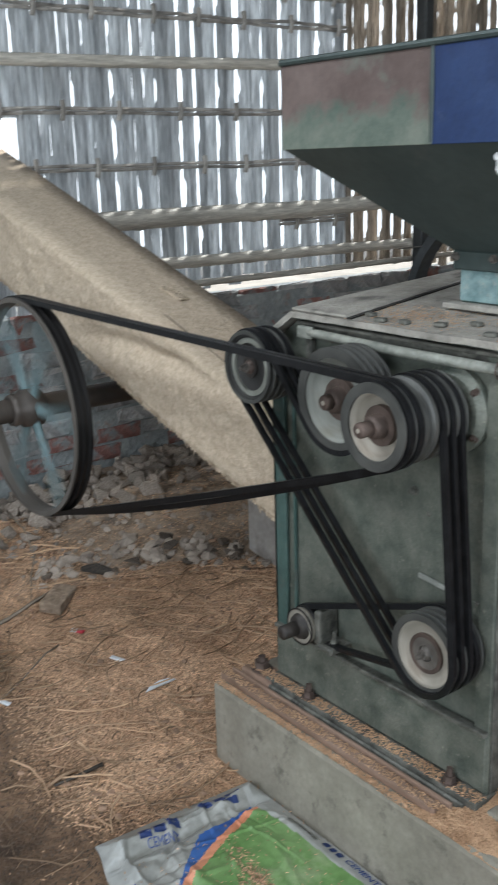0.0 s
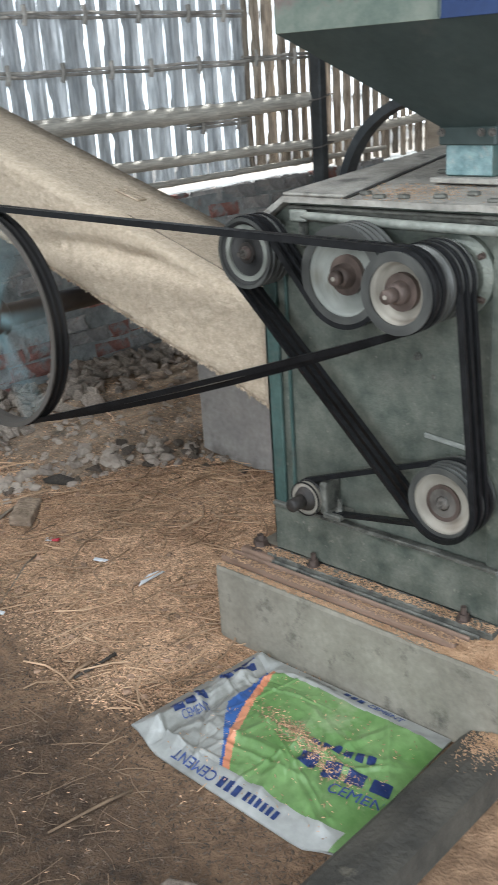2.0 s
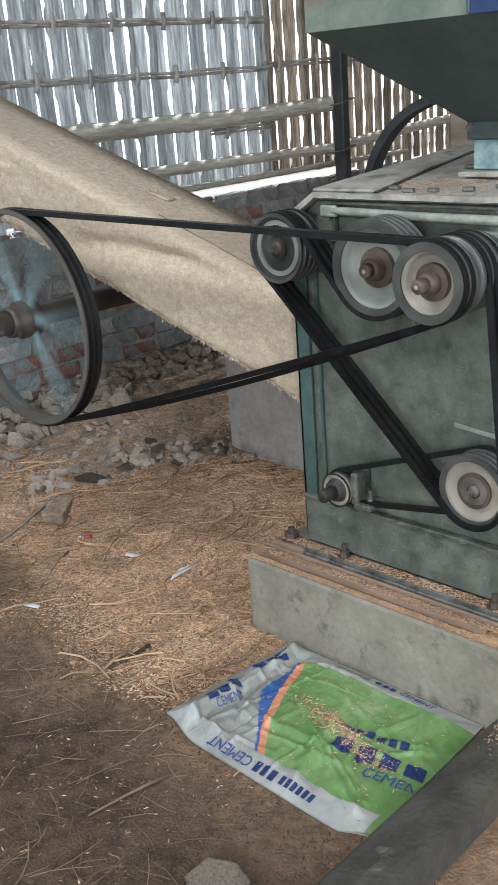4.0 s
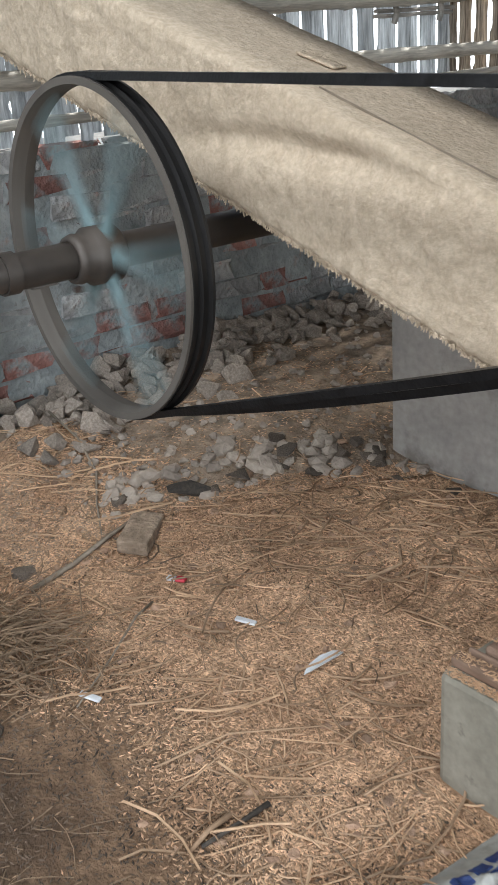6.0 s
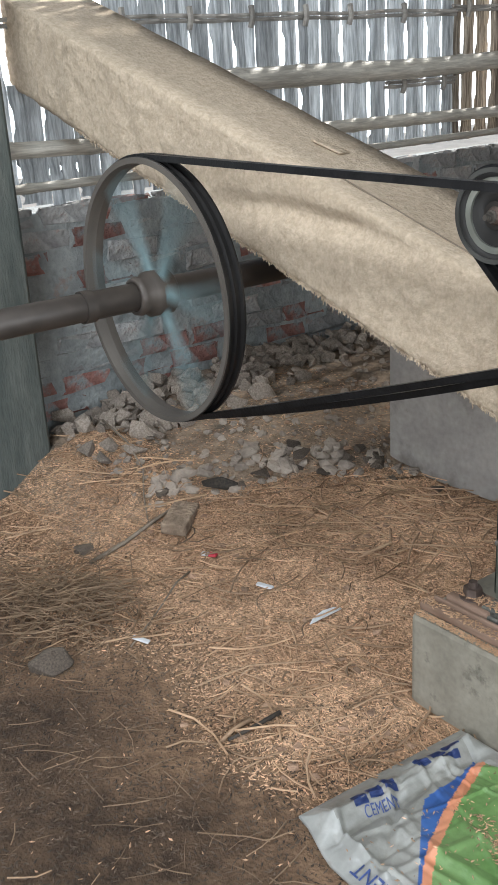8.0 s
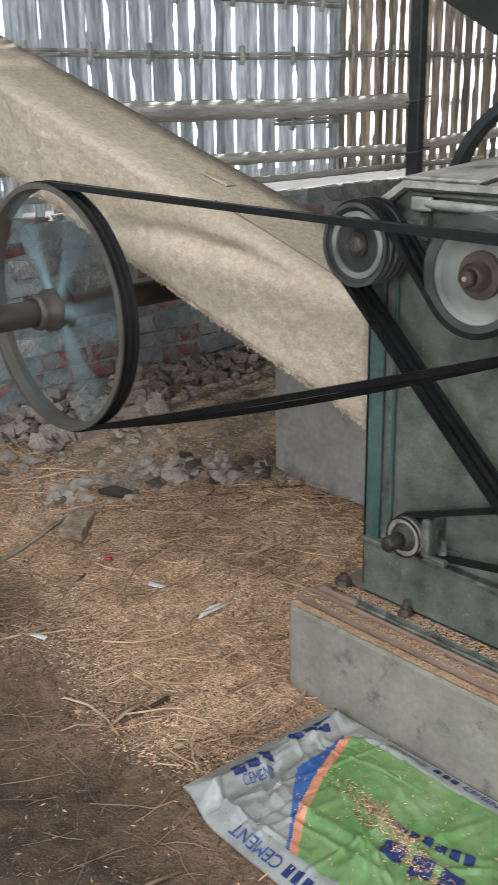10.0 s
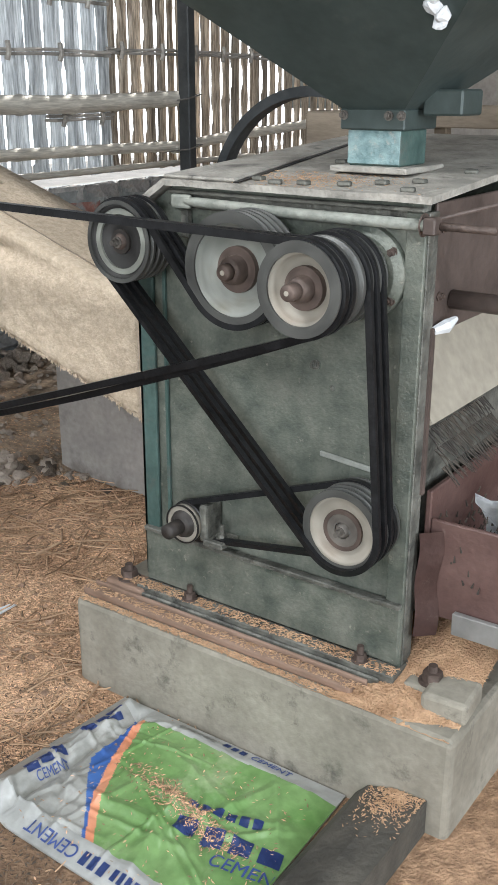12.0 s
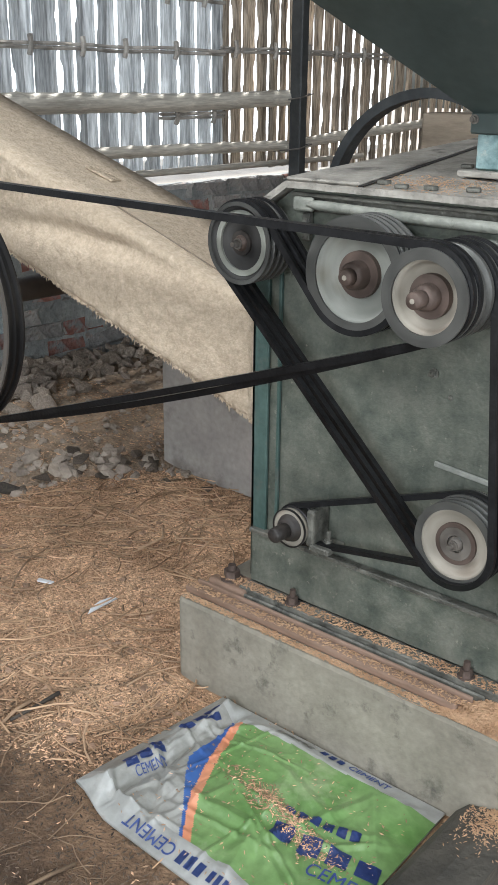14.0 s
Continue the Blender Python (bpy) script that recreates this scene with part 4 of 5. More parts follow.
# ---- husk chute ----
def build_chute():
    c = thing("husk_chute", (0, 0, 0), "dust-caked wooden husk chute rising from mill to wall", "chute")
    y0, y1 = 0.02, 0.33
    lo = lambda x: 0.608 - 0.345 * x
    hi = lambda x: 0.885 - 0.345 * x
    xs = [-2.09 + 2.045 * i / 190 for i in range(191)]
    bm = bmesh.new()
    r = random.Random(5)
    rows = []
    for x in xs:
        shift = 0.03 * min(0.0, x + 0.2)                     # the box runs a little askew
        rag = 0.012 * noise.noise(Vector((x * 14, 1.0, 0))) + 0.006 * noise.noise(Vector((x * 50, 3.0, 0)))
        band = [(y0 + 0.004, lo(x) - 0.004 + rag)]
        for k in range(1, 22):
            s = k / 22
            z = lo(x) + (hi(x) - lo(x)) * s
            crease = z - (1.012 - 0.07 * max(0.0, x + 0.78))      # a soft furrow sags across the caked face
            sag = smooth((x + 1.05) / 0.25) * smooth((hi(x) - z - 0.01) / 0.07) * (0.024 * math.exp(-(crease / 0.026) ** 2) - 0.004 * math.exp(-((crease + 0.06) / 0.035) ** 2))
            band.append((y0 + sag - 0.012 * max(0.0, noise.noise(Vector((x * 8, z * 8, 0)))) - 0.012 * abs(noise.noise(Vector((x * 22, z * 22, 4)))) - 0.004 * (1 - s) * noise.noise(Vector((x * 60, z * 60, 8))), z))
        band.append((y0 + 0.003, hi(x)))
        for k in range(1, 5):
            yy = y0 + (y1 - y0) * k / 4
            band.append((yy, hi(x) + 0.003 * noise.noise(Vector((x * 7, yy * 7, 9)))))
        band.append((y1, lo(x)))
        rows.append([bm.verts.new((x, y + shift, z)) for y, z in band])
    for a, b in zip(rows, rows[1:]):
        for k in range(len(a)):
            j = (k + 1) % len(a)
            bm.faces.new((a[k], b[k], b[j], a[j]))
    bm.faces.new(rows[0])
    bm.faces.new(rows[-1][::-1])
    bmesh.ops.recalc_face_normals(bm, faces=bm.faces)
    part("box", bm, M["chute"], c, smooth=True)
    # dust hanging from the lower edge
    bm = bmesh.new()
    for i in range(900):
        x = r.uniform(-1.7, -0.02)
        l = r.uniform(0.002, 0.009) * (2.2 if r.random() < 0.05 else 1)
        z = lo(x) - 0.002
        tube([(x, y0 + 0.03 * min(0.0, x + 0.2) + r.uniform(0, 0.01), z + 0.006), (x + r.uniform(-0.006, 0.006), y0 + 0.03 * min(0.0, x + 0.2) + 0.002, z - l)], [r.uniform(0.002, 0.006), 0.001], 4, bm, caps=False)
    part("dust_fringe", bm, M["chute_dust"], c, "ragged husk dust hanging from the edge")
    part("seam_batten", box(-0.24, 0.24, -0.003, 0.0, -0.002, 0.002, 0.0005), M["wood"], c, at=pose(-0.40, y0 + 0.06, 0.885 + 0.345 * 0.40 + 0.001, 0, 19.0, 0))
    return c


build_chute()
_chip = part("wood_chip", box(-0.05, 0.05, -0.022, 0.022, 0, 0.006, 0.002), M["chute_dust"], at=pose(-0.74, 0.19, 0.885 + 0.345 * 0.74 + 0.002, 0, 19.0, 8))
tagged(_chip, "thin pale wood chip lying on the chute", "wood chip")


# ---- hopper ----
def build_hopper():
    h = thing("hopper", (0.475, 0.237, 1.2205), "steel grain hopper with brown, green and blue paint", "hopper")
    cx, cy = 0.0, 0.0
    part("base_flange", box(-0.085, 0.09, -0.09, 0.09, -0.006, 0.006, 0.002), M["lid"], h)
    part("neck", box(-0.058, 0.060, -0.060, 0.06, 0.006, 0.078, 0.003), M["panel_teal"], h)
    part("neck_front", box(-0.0585, 0.0605, -0.0625, -0.0605, 0.010, 0.076, 0.0008), M["turquoise"], h, "chipped turquoise neck plate")
    nf = part("neck_flange", box(-0.072, 0.074, -0.074, 0.074, 0.077, 0.118, 0.003), M["hopper"], h)
    part("gate_box", box(0.085, 0.17, -0.02, 0.08, 0.105, 0.155, 0.004), M["hopper"], h, "dark feed gate box")
    for x in (-0.062, 0.040, 0.068):
        part("flange_bolt", hexbolt(0.007, 0.008, 0.004, 0.004), M["wheel"], nf, at=pose(x, -0.075, 0.105) @ FRONT)
    A, B, F, K = -0.322, 0.335, -0.337, 0.337
    z0, z1, z2 = 0.118, 0.338, 0.507
    bm = bmesh.new()
    low = [bm.verts.new(p) for p in ((-0.068, -0.07, z0), (0.070, -0.07, z0), (0.070, 0.07, z0), (-0.068, 0.07, z0))]
    up = [bm.verts.new(p) for p in ((A, F, z1), (B, F, z1), (B, K, z1), (A, K, z1))]
    for i in range(4):
        bm.faces.new((low[i], low[(i + 1) % 4], up[(i + 1) % 4], up[i]))
    bmesh.ops.recalc_face_normals(bm, faces=bm.faces)
    cone = part("cone", bm, M["hopper"], h, "dark green sloping hopper sides")
    md = cone.modifiers.new("thick", "SOLIDIFY")
    md.thickness, md.offset = 0.004, 0
    xm = 0.10
    part("front_plate", box(A, xm, F - 0.003, F, z1 - 0.004, z2, 0.001), M["hopper_brown"], h, "brown front plate worn to green along its foot")
    part("plate_weld", tube([(xm, F - 0.004, z1), (xm + 0.001, F - 0.005, z1 + 0.09), (xm, F - 0.004, z2)], [0.004, 0.0055, 0.004], 7), M["hopper"], h, "rough weld seam between the plates")
    part("front_plate", box(xm + 0.001, B, F - 0.004, F, z1 - 0.004, z2, 0.001), M["hopper_blue"], h, "blue painted front plate")
    part("side_plate", box(A, A + 0.003, F + 0.0005, K, z1 - 0.004, z2), M["hopper_brown"], h)
    part("side_plate", box(B - 0.003, B, F + 0.0005, K, z1 - 0.004, z2), M["hopper_blue"], h)
    part("back_plate", box(A, B, K + 0.0005, K + 0.004, z1 - 0.004, z2), M["hopper_brown"], h)
    rim = [(A, F - 0.004, z2), (B, F - 0.004, z2), (B, K, z2), (A, K, z2), (A, F - 0.004, z2)]
    for a, b in zip(rim, rim[1:]):
        part("rim_bar", tube([a, b], 0.007, 8), M["hopper"], h, "dark rolled rim")
    b = bmesh.new()
    for k in range(5):
        bmesh.ops.create_icosphere(b, subdivisions=2, radius=0.012 + 0.002 * (k % 3), matrix=pose(0.225 + 0.008 * math.sin(k * 2), -0.262 + 0.010 * k - 0.02 * k, 0.262 + 0.013 * k))
    for v in b.verts:
        v.co += 0.007 * noise.noise_vector(v.co * 60)
    part("plaster_dab", b, M["white_scrap"], h, "dab of white filler")
    return h


build_hopper()

# ---- cowl of the blower behind the mill ----
_cowl = thing("blower_cowl", (-0.30, 1.17, 0.0), "dark curved steel blower cowl standing behind the mill", "cowl")
_arc = bmesh.new()
_in, _outr = [], []
for _k in range(19):
    _a = radians(70 + 110 * _k / 18)
    for _rr, _lst in ((0.40, _outr), (0.368, _in)):
        _lst.append((_rr * math.cos(_a), 0.98 + _rr * math.sin(_a)))
prism(_outr + _in[::-1], 0.0, 0.06, _arc)
part("band", _arc, M["iron_post"], _cowl)
part("leg", box(-0.40, -0.368, 0.0, 0.06, -0.06, 0.98, 0.004), M["iron_post"], _cowl)

_bench = thing("timber_bench", (0, 1.85, 0), "rough grey timber bench frame behind the mill", "bench")
part("plank", box(-0.26, 0.75, 0.0, 0.05, 1.235, 1.315, 0.004), M["wood"], _bench)
part("plank", box(-0.26, 0.75, 0.02, 0.05, 1.12, 1.165, 0.004), M["wood"], _bench)
for _x in (-0.2, 0.12, 0.6):
    part("leg", box(_x, _x + 0.05, 0.051, 0.10, -0.06, 1.3, 0.004), M["wood"], _bench)
_blk = part("wooden_crate", box(-0.13, 0.13, -0.1, 0.1, -0.06, 1.29, 0.006), M["wood"], at=pose(-0.50, 1.75, 0.0, 0, 0, 20))
tagged(_blk, "upright weathered timber block behind the mill", "timber")

# ---- plinth details ----
_rail = thing("iron_channel", (0, 0, 0.17), "rust-brown channel bar bedded along the plinth", "channel bar")
part("web", box(-0.145, 0.63, -0.108, -0.080, 0.0, 0.022, 0.006, 2), M["rail"], _rail)
part("flange", box(-0.13, 0.65, -0.078, -0.069, 0.0, 0.030, 0.003, 2), M["rail"], _rail)
part("back_flange", box(-0.02, 0.67, -0.064, -0.0565, 0.0, 0.034, 0.003), M["frame_steel"], _rail)
for _x, _y in ((-0.055, -0.031), (0.77, -0.012)):
    _t = thing("anchor_bolt", (_x, _y, 0.17), "rusty anchor bolt through an iron clamp plate", "bolt", "anchor bolts of the mill")
    part("clamp", box(-0.05, 0.07, -0.035, 0.035, 0.0, 0.04, 0.006, 2), M["rail"] if _x < 0 else M["concrete"], _t)
    part("nut", hexbolt(0.022, 0.022, 0.011, 0.014), M["rust"], _t, at=pose(0, 0, 0.04))
tagged(part("concrete_lump", box(-0.05, 0.05, -0.045, 0.06, 0, 0.05, 0.01, 2), M["concrete"], at=pose(0.82, -0.03, 0.17, 0, 0, 4)), "small concrete lump at the plinth corner", "concrete lump")


def scatter_flakes(name, n, place, size, mat, label, seed, kind="stuff"):
    """Many small husks, each a folded sliver."""
    r = random.Random(seed)
    verts, faces = [], []
    for _ in range(n):
        x, y, z = place(r)
        a, t, s = r.uniform(0, 6.283), r.uniform(-0.6, 0.6), size * r.uniform(0.6, 1.4)
        u = Vector((math.cos(a), math.sin(a), math.sin(t) * 0.6)) * s
        v = Vector((-math.sin(a), math.cos(a), r.uniform(-0.4, 0.4))) * s * r.uniform(0.2, 0.34)
        c = Vector((x, y, z + s * 0.15))
        k = len(verts)
        verts += [c - u, c + v, c + u, c - v, c + Vector((0, 0, s * 0.22))]
        faces += [(k, k + 1, k + 4), (k + 1, k + 2, k + 4), (k + 2, k + 3, k + 4), (k + 3, k, k + 4)]
    me = bpy.data.meshes.new(name)
    me.from_pydata(verts, [], faces)
    me.materials.append(mat)
    ob = new(name, me)
    return tagged(ob, label, "husk", kind=kind)


def heap(x, y):
    """Height over the plinth of the husk spilled at its corner."""
    d = math.hypot((x - 0.77) / 0.24, (y - 0.16) / 0.27)
    return max(0.0, 0.125 * (1 - d)) + 0.022 * max(0.0, 1 - math.hypot((x - 0.67) / 0.15, (y + 0.075) / 0.065))


_hb = bmesh.new()
_n = 30
_gv = [[_hb.verts.new((0.48 + 0.384 * i / _n, -0.130 + 0.41 * j / _n, 0.166 + heap(0.48 + 0.384 * i / _n, -0.13 + 0.41 * j / _n) + 0.004 * noise.noise(Vector((i * 0.5, j * 0.5, 0))))) for j in range(_n + 1)] for i in range(_n + 1)]
for _i in range(_n):
    for _j in range(_n):
        _hb.faces.new((_gv[_i][_j], _gv[_i + 1][_j], _gv[_i + 1][_j + 1], _gv[_i][_j + 1]))
tagged(part("husk_heap", _hb, M["husk_pile"], smooth=True), "small heap of fresh rice husk spilled on the plinth", "husk", kind="stuff")


def _on_heap(r):
    while True:
        x, y = r.uniform(0.5, 0.865), r.uniform(-0.128, 0.28)
        h = heap(x, y)
        if h > 0.004:
            return x, y, 0.166 + h


def _on_plinth(r):
    x = r.uniform(-0.14, 0.70)
    y = r.choice((r.uniform(-0.13, -0.11), r.uniform(-0.068, -0.065), r.uniform(-0.055, -0.02), r.uniform(-0.13, -0.082)))
    return x, y, 0.171 if y < -0.109 else 0.192 if y < -0.079 else 0.172 if y < -0.056 else 0.2165


def _on_lid(r):
    x, y = r.gauss(0.40, 0.09), r.gauss(0.07, 0.05)
    x, y = min(0.68, max(0.25, x)), min(0.16, max(-0.03, y))
    return x, y, 1.1968 + 0.065 * (y + 0.035)


scatter_flakes("lid_husks", 900, _on_lid, 0.0035, M["husk_pile"], "crumbs of husk on the mill lid", 12)
scatter_flakes("heap_husks", 7000, _on_heap, 0.0055, M["husk_pile"], "loose fresh husks on the spilled heap", 1)
scatter_flakes("plinth_husks", 6500, _on_plinth, 0.005, M["husk_pile"], "loose husks lying along the plinth edge", 2)


def _on_floor(r):
    while True:
        x, y = r.uniform(-1.85, 0.35), r.uniform(-1.2, 1.0)
        if x > -0.16 and y > -0.14 or y > 0.61 and x > -0.98:
            continue
        dirt = 0.8 * noise.noise(Vector((x * 2.3 + 4, y * 2.3, 1))) + (-0.42 - y) * 4
        h, b = ground_height(x, y), bank(x, y)
        bare = smooth((y + 0.02) / 0.2) if b > h + 0.002 and x < bank_foot(y) else 0.0      # the rubble bank stays dusty
        if r.random() < max(0.004, min(1.0, 0.65 - 0.75 * dirt)) * (1 - 0.93 * bare):
            return x, y, max(h, b)


M["old_flake"] = material("old_husk_flake", (0.055, 0.04, 0.028), (0.15, 0.106, 0.074), 5, 0.95, bump=0, grain=40, per_island=0.5)


def _on_all_floor(r):
    while True:
        x, y = r.uniform(-1.85, 0.75), r.uniform(-1.45, 1.0)
        if x > -0.16 and y > -0.14 or y > 0.61 and x > -0.98:
            continue
        if y < -0.3 + 0.2 * noise.noise(Vector((x * 3, y * 3, 6))) or r.random() < 0.12:
            return x, y, ground_height(x, y)


scatter_flakes("trodden_husks", 26000, _on_all_floor, 0.0062, M["old_flake"], "darkened old husks trodden into the earth floor", 4)
scatter_flakes("floor_husks", 125000, _on_floor, 0.0062, M["husk_flake"], "loose rice husks strewn over the earth floor", 3)


def build_straw():
    r = random.Random(21)
    bm = bmesh.new()
    for i in range(1050):
        x, y, z = _on_floor(r)
        if i % 8 == 1:
            x, y = r.gauss(-0.60, 0.25), r.gauss(0.40, 0.16)
            if x > -0.17 or y > 0.6:
                continue
            z = ground_height(x, y)
        l, a = r.uniform(0.03, 0.16), r.uniform(0, 6.283)
        rad = r.uniform(0.0010, 0.0022)
        if i % 14 == 3:           # some long thick stalks
            l, rad, z = r.uniform(0.10, 0.24), r.uniform(0.0017, 0.0030), z + 0.006
        bend = r.uniform(-0.5, 0.5)
        pts = [(x + l * s * math.cos(a + bend * s), y + l * s * math.sin(a + bend * s), z + 0.004 + 0.012 * r.random() * s) for s in (0, 0.33, 0.66, 1)]
        tube(pts, rad, 5, bm, caps=False)
    ob = part("straw_litter", bm, M["straw"])
    tagged(ob, "dry straw stalks scattered over the husk floor", "straw", kind="stuff")
    bm = bmesh.new()
    for i in range(130):
        x, y, z = _on_floor(r)
        if i % 2:
            x, y = r.uniform(-1.3, -0.2), r.uniform(-0.2, 0.6)
            if x > -0.17 or bank(x, y) > ground_height(x, y) + 0.01:
                continue
            z = ground_height(x, y)
        l, a, bend = r.uniform(0.03, 0.13), r.uniform(0, 6.283), r.uniform(-1.2, 1.2)
        pts = [(x + l * s * math.cos(a + bend * s), y + l * s * math.sin(a + bend * s), z + 0.005 + 0.02 * r.random() * s * (1 - s)) for s in (0, 0.25, 0.5, 0.75, 1)]
        tube(pts, r.uniform(0.0009, 0.0026), 4, bm, caps=False)
    for i in range(420):            # a straw tangle, its shade put in by the dark twig colour
        x, y = r.gauss(-1.12, 0.12), r.gauss(-0.52, 0.085)
        z = ground_height(x, y) + abs(r.gauss(0, 0.03))
        l, a, bend = r.uniform(0.05, 0.18), r.uniform(0, 6.283), r.uniform(-1.0, 1.0)
        pts = [(x + l * q * math.cos(a + bend * q), y + l * q * math.sin(a + bend * q), z + 0.004 + 0.02 * r.random() * q) for q in (0, 0.33, 0.66, 1)]
        tube(pts, r.uniform(0.0009, 0.0020), 4, bm, caps=False)
    for i in range(420):            # old stalks trodden into the earth before the mill
        x, y = r.uniform(-1.5, 0.45), r.uniform(-1.55, -0.35)
        if x > -0.06 and y > -0.66:
            continue
        l, a, bend = r.uniform(0.03, 0.15), r.uniform(0, 6.283), r.uniform(-0.5, 0.5)
        pts = [(x + l * q * math.cos(a + bend * q), y + l * q * math.sin(a + bend * q), ground_height(x, y) + 0.003 + 0.008 * r.random() * q) for q in (0, 0.33, 0.66, 1)]
        tube(pts, r.uniform(0.0006, 0.0015), 4, bm, caps=False)
    tagged(part("twig_litter", bm, M["twig"]), "thin dark twigs and root bits among the husk", "twigs", kind="stuff")


build_straw()
_cl = bmesh.new()
_rc = random.Random(77)
for _k in range(200):
    _x, _y, _z = _on_floor(_rc)
    _s = _rc.uniform(0.005, 0.014)
    bmesh.ops.create_icosphere(_cl, subdivisions=1, radius=_s, matrix=pose(_x, _y, _z + _s * 0.1, 0, 0, _rc.uniform(0, 360)) @ Matrix.Diagonal((1.2, 0.9, 0.55, 1)))
for _v in _cl.verts:
    _v.co += 0.007 * noise.noise_vector(_v.co * 70)
tagged(part("husk_clods", _cl, M["clod"]), "small clods of caked dust among the husk", "clods", kind="stuff")


def build_twig(pts, rad, label, mat="straw"):
    p = [(x, y, ground_height(x, y) + dz) for x, y, dz in pts]
    ob = part("twig", tube(p, [rad * (1 - 0.5 * i / len(p)) for i in range(len(p))], 6), M[mat], smooth=True)
    return tagged(ob, label, "twig", "twigs on the floor")


build_twig([(-0.298, -0.405, 0.012), (-0.30, -0.47, 0.009), (-0.303, -0.55, 0.006)], 0.006, "charred split stick lying on the husk floor", "char")
build_twig([(-0.325, -0.47, 0.010), (-0.32, -0.52, 0.012), (-0.307, -0.575, 0.005)], 0.006, "pale split stick lying on the husk floor")
build_twig([(-0.514, -0.502, 0.008), (-0.495, -0.42, 0.015), (-0.486, -0.347, 0.012), (-0.366, -0.209, 0.012), (-0.28, -0.19, 0.012), (-0.237, -0.22, 0.006)], 0.0024, "long bent straw stalk on the husk")
build_twig([(-1.278, -0.36, 0.01), (-1.26, -0.24, 0.015), (-1.25, -0.14, 0.02), (-1.248, -0.072, 0.015)], 0.008, "long dry branch leaning to the rubble", "wood")
build_twig([(-0.978, -0.19, 0.01), (-0.96, -0.25, 0.012), (-0.87, -0.38, 0.014), (-0.788, -0.511, 0.006)], 0.0035, "thin dry vine across the husk", "wood")
build_twig([(-1.838, 0.032, 0.05), (-1.65, 0.02, 0.04), (-1.486, -0.021, 0.03), (-1.38, -0.09, 0.02), (-1.258, -0.151, 0.01)], 0.004, "thin bent twig on the husk slope", "wood")
build_twig([(0.169, -0.745, 0.006), (0.158, -0.80, 0.010), (0.145, -0.86, 0.008), (0.127, -0.954, 0.006)], 0.0045, "dark twig lying on the trodden earth", "twig")
build_twig([(-0.60, 0.15, 0.01), (-0.56, 0.22, 0.02), (-0.62, 0.28, 0.01)], 0.005, "curled dry leaf stalk on the husk")

# ---- rubble along the wall ----
def build_rubble():
    r = random.Random(31)
    shapes = [stone_mesh(60 + k, "rubble_stone", M["rubble"], r.uniform(0.8, 1.2), r.uniform(0.6, 1.0), r.uniform(0.5, 0.8), n=10) for k in range(10)]

    dull = [stone_mesh(80 + k, "rubble_stone", M["dirty_stone"], r.uniform(0.8, 1.2), r.uniform(0.6, 1.0), r.uniform(0.5, 0.8), n=9) for k in range(10)]
    crumbs = bmesh.new()
    count = [0]

    def stone(i, x, y, z, s, kinds=shapes):
        if s < 0.028 or count[0] >= 280:
            bmesh.ops.create_icosphere(crumbs, subdivisions=1, radius=s * 0.8, matrix=pose(x, y, z, r.uniform(-35, 35), r.uniform(-35, 35), r.uniform(0, 360)) @ Matrix.Diagonal((1.15, 0.85, 0.6, 1)))
            return
        count[0] += 1
        ob = new("rubble_stone", kinds[i % 10])
        ob.matrix_basis = pose(x, y, z, r.uniform(-35, 35), r.uniform(-35, 35), r.uniform(0, 360)) @ Matrix.Diagonal((s, s, s, 1))
        tagged(ob, "broken mortar and brick rubble lump by the wall", "rubble", "rubble along the wall")

    for i in range(300):          # heap against the wall, higher towards the cross wall
        y = r.uniform(-0.1, 1.6)
        x = XW + 0.03 + min(0.55, abs(r.gauss(0, 0.17)))
        stone(i, x, y, bank(x, y) + 0.010 + 0.05 * r.random() * max(0.0, 1 - (x - XW) / 0.25), r.uniform(0.022, 0.072))
    for i in range(70):           # row along the foot of the bank
        y = r.uniform(-0.05, 0.60)
        x = bank_foot(y) - 0.08 + r.gauss(0, 0.05)
        stone(i, x, y, bank(x, y) + 0.002, r.uniform(0.016, 0.055), dull)
    for i in range(40):           # along the cross wall
        x, y = r.uniform(-1.0, -0.5), 0.61 - abs(r.gauss(0, 0.04))
        stone(i, x, y, bank(x, y) + 0.004, r.uniform(0.008, 0.028))
    for i in range(420):          # crumbs all over the bank and along its foot
        y = r.uniform(-0.1, 1.5)
        x = XW + (bank_foot(y) - XW) * r.uniform(0.03, 1.03)
        s = r.uniform(0.006, 0.020)
        bmesh.ops.create_icosphere(crumbs, subdivisions=1, radius=s, matrix=pose(x, y, max(bank(x, y), ground_height(x, y)) + s * 0.15, r.uniform(-35, 35), r.uniform(-35, 35), r.uniform(0, 360)) @ Matrix.Diagonal((1.15, 0.85, 0.6, 1)))
    for v in crumbs.verts:
        v.co += 0.007 * noise.noise_vector(v.co * 45)
    tagged(part("rubble_crumbs", crumbs, M["rubble"]), "small crumbs of mortar and brick rubble", "rubble", kind="stuff")
    bm = bmesh.new()
    n, k = 40, 66
    grid = [[bm.verts.new((XW - 0.005 + 1.25 * i / n, -0.35 + 2.0 * j / k, bank(XW + 1.25 * i / n, -0.35 + 2.0 * j / k))) for j in range(k + 1)] for i in range(n + 1)]
    for i in range(n):
        for j in range(k):
            bm.faces.new((grid[i][j], grid[i + 1][j], grid[i + 1][j + 1], grid[i][j + 1]))
    tagged(part("rubble_bank", bm, M["bank"], smooth=True), "dusty bank of crumbled rubble against the brick wall", "rubble", kind="stuff")


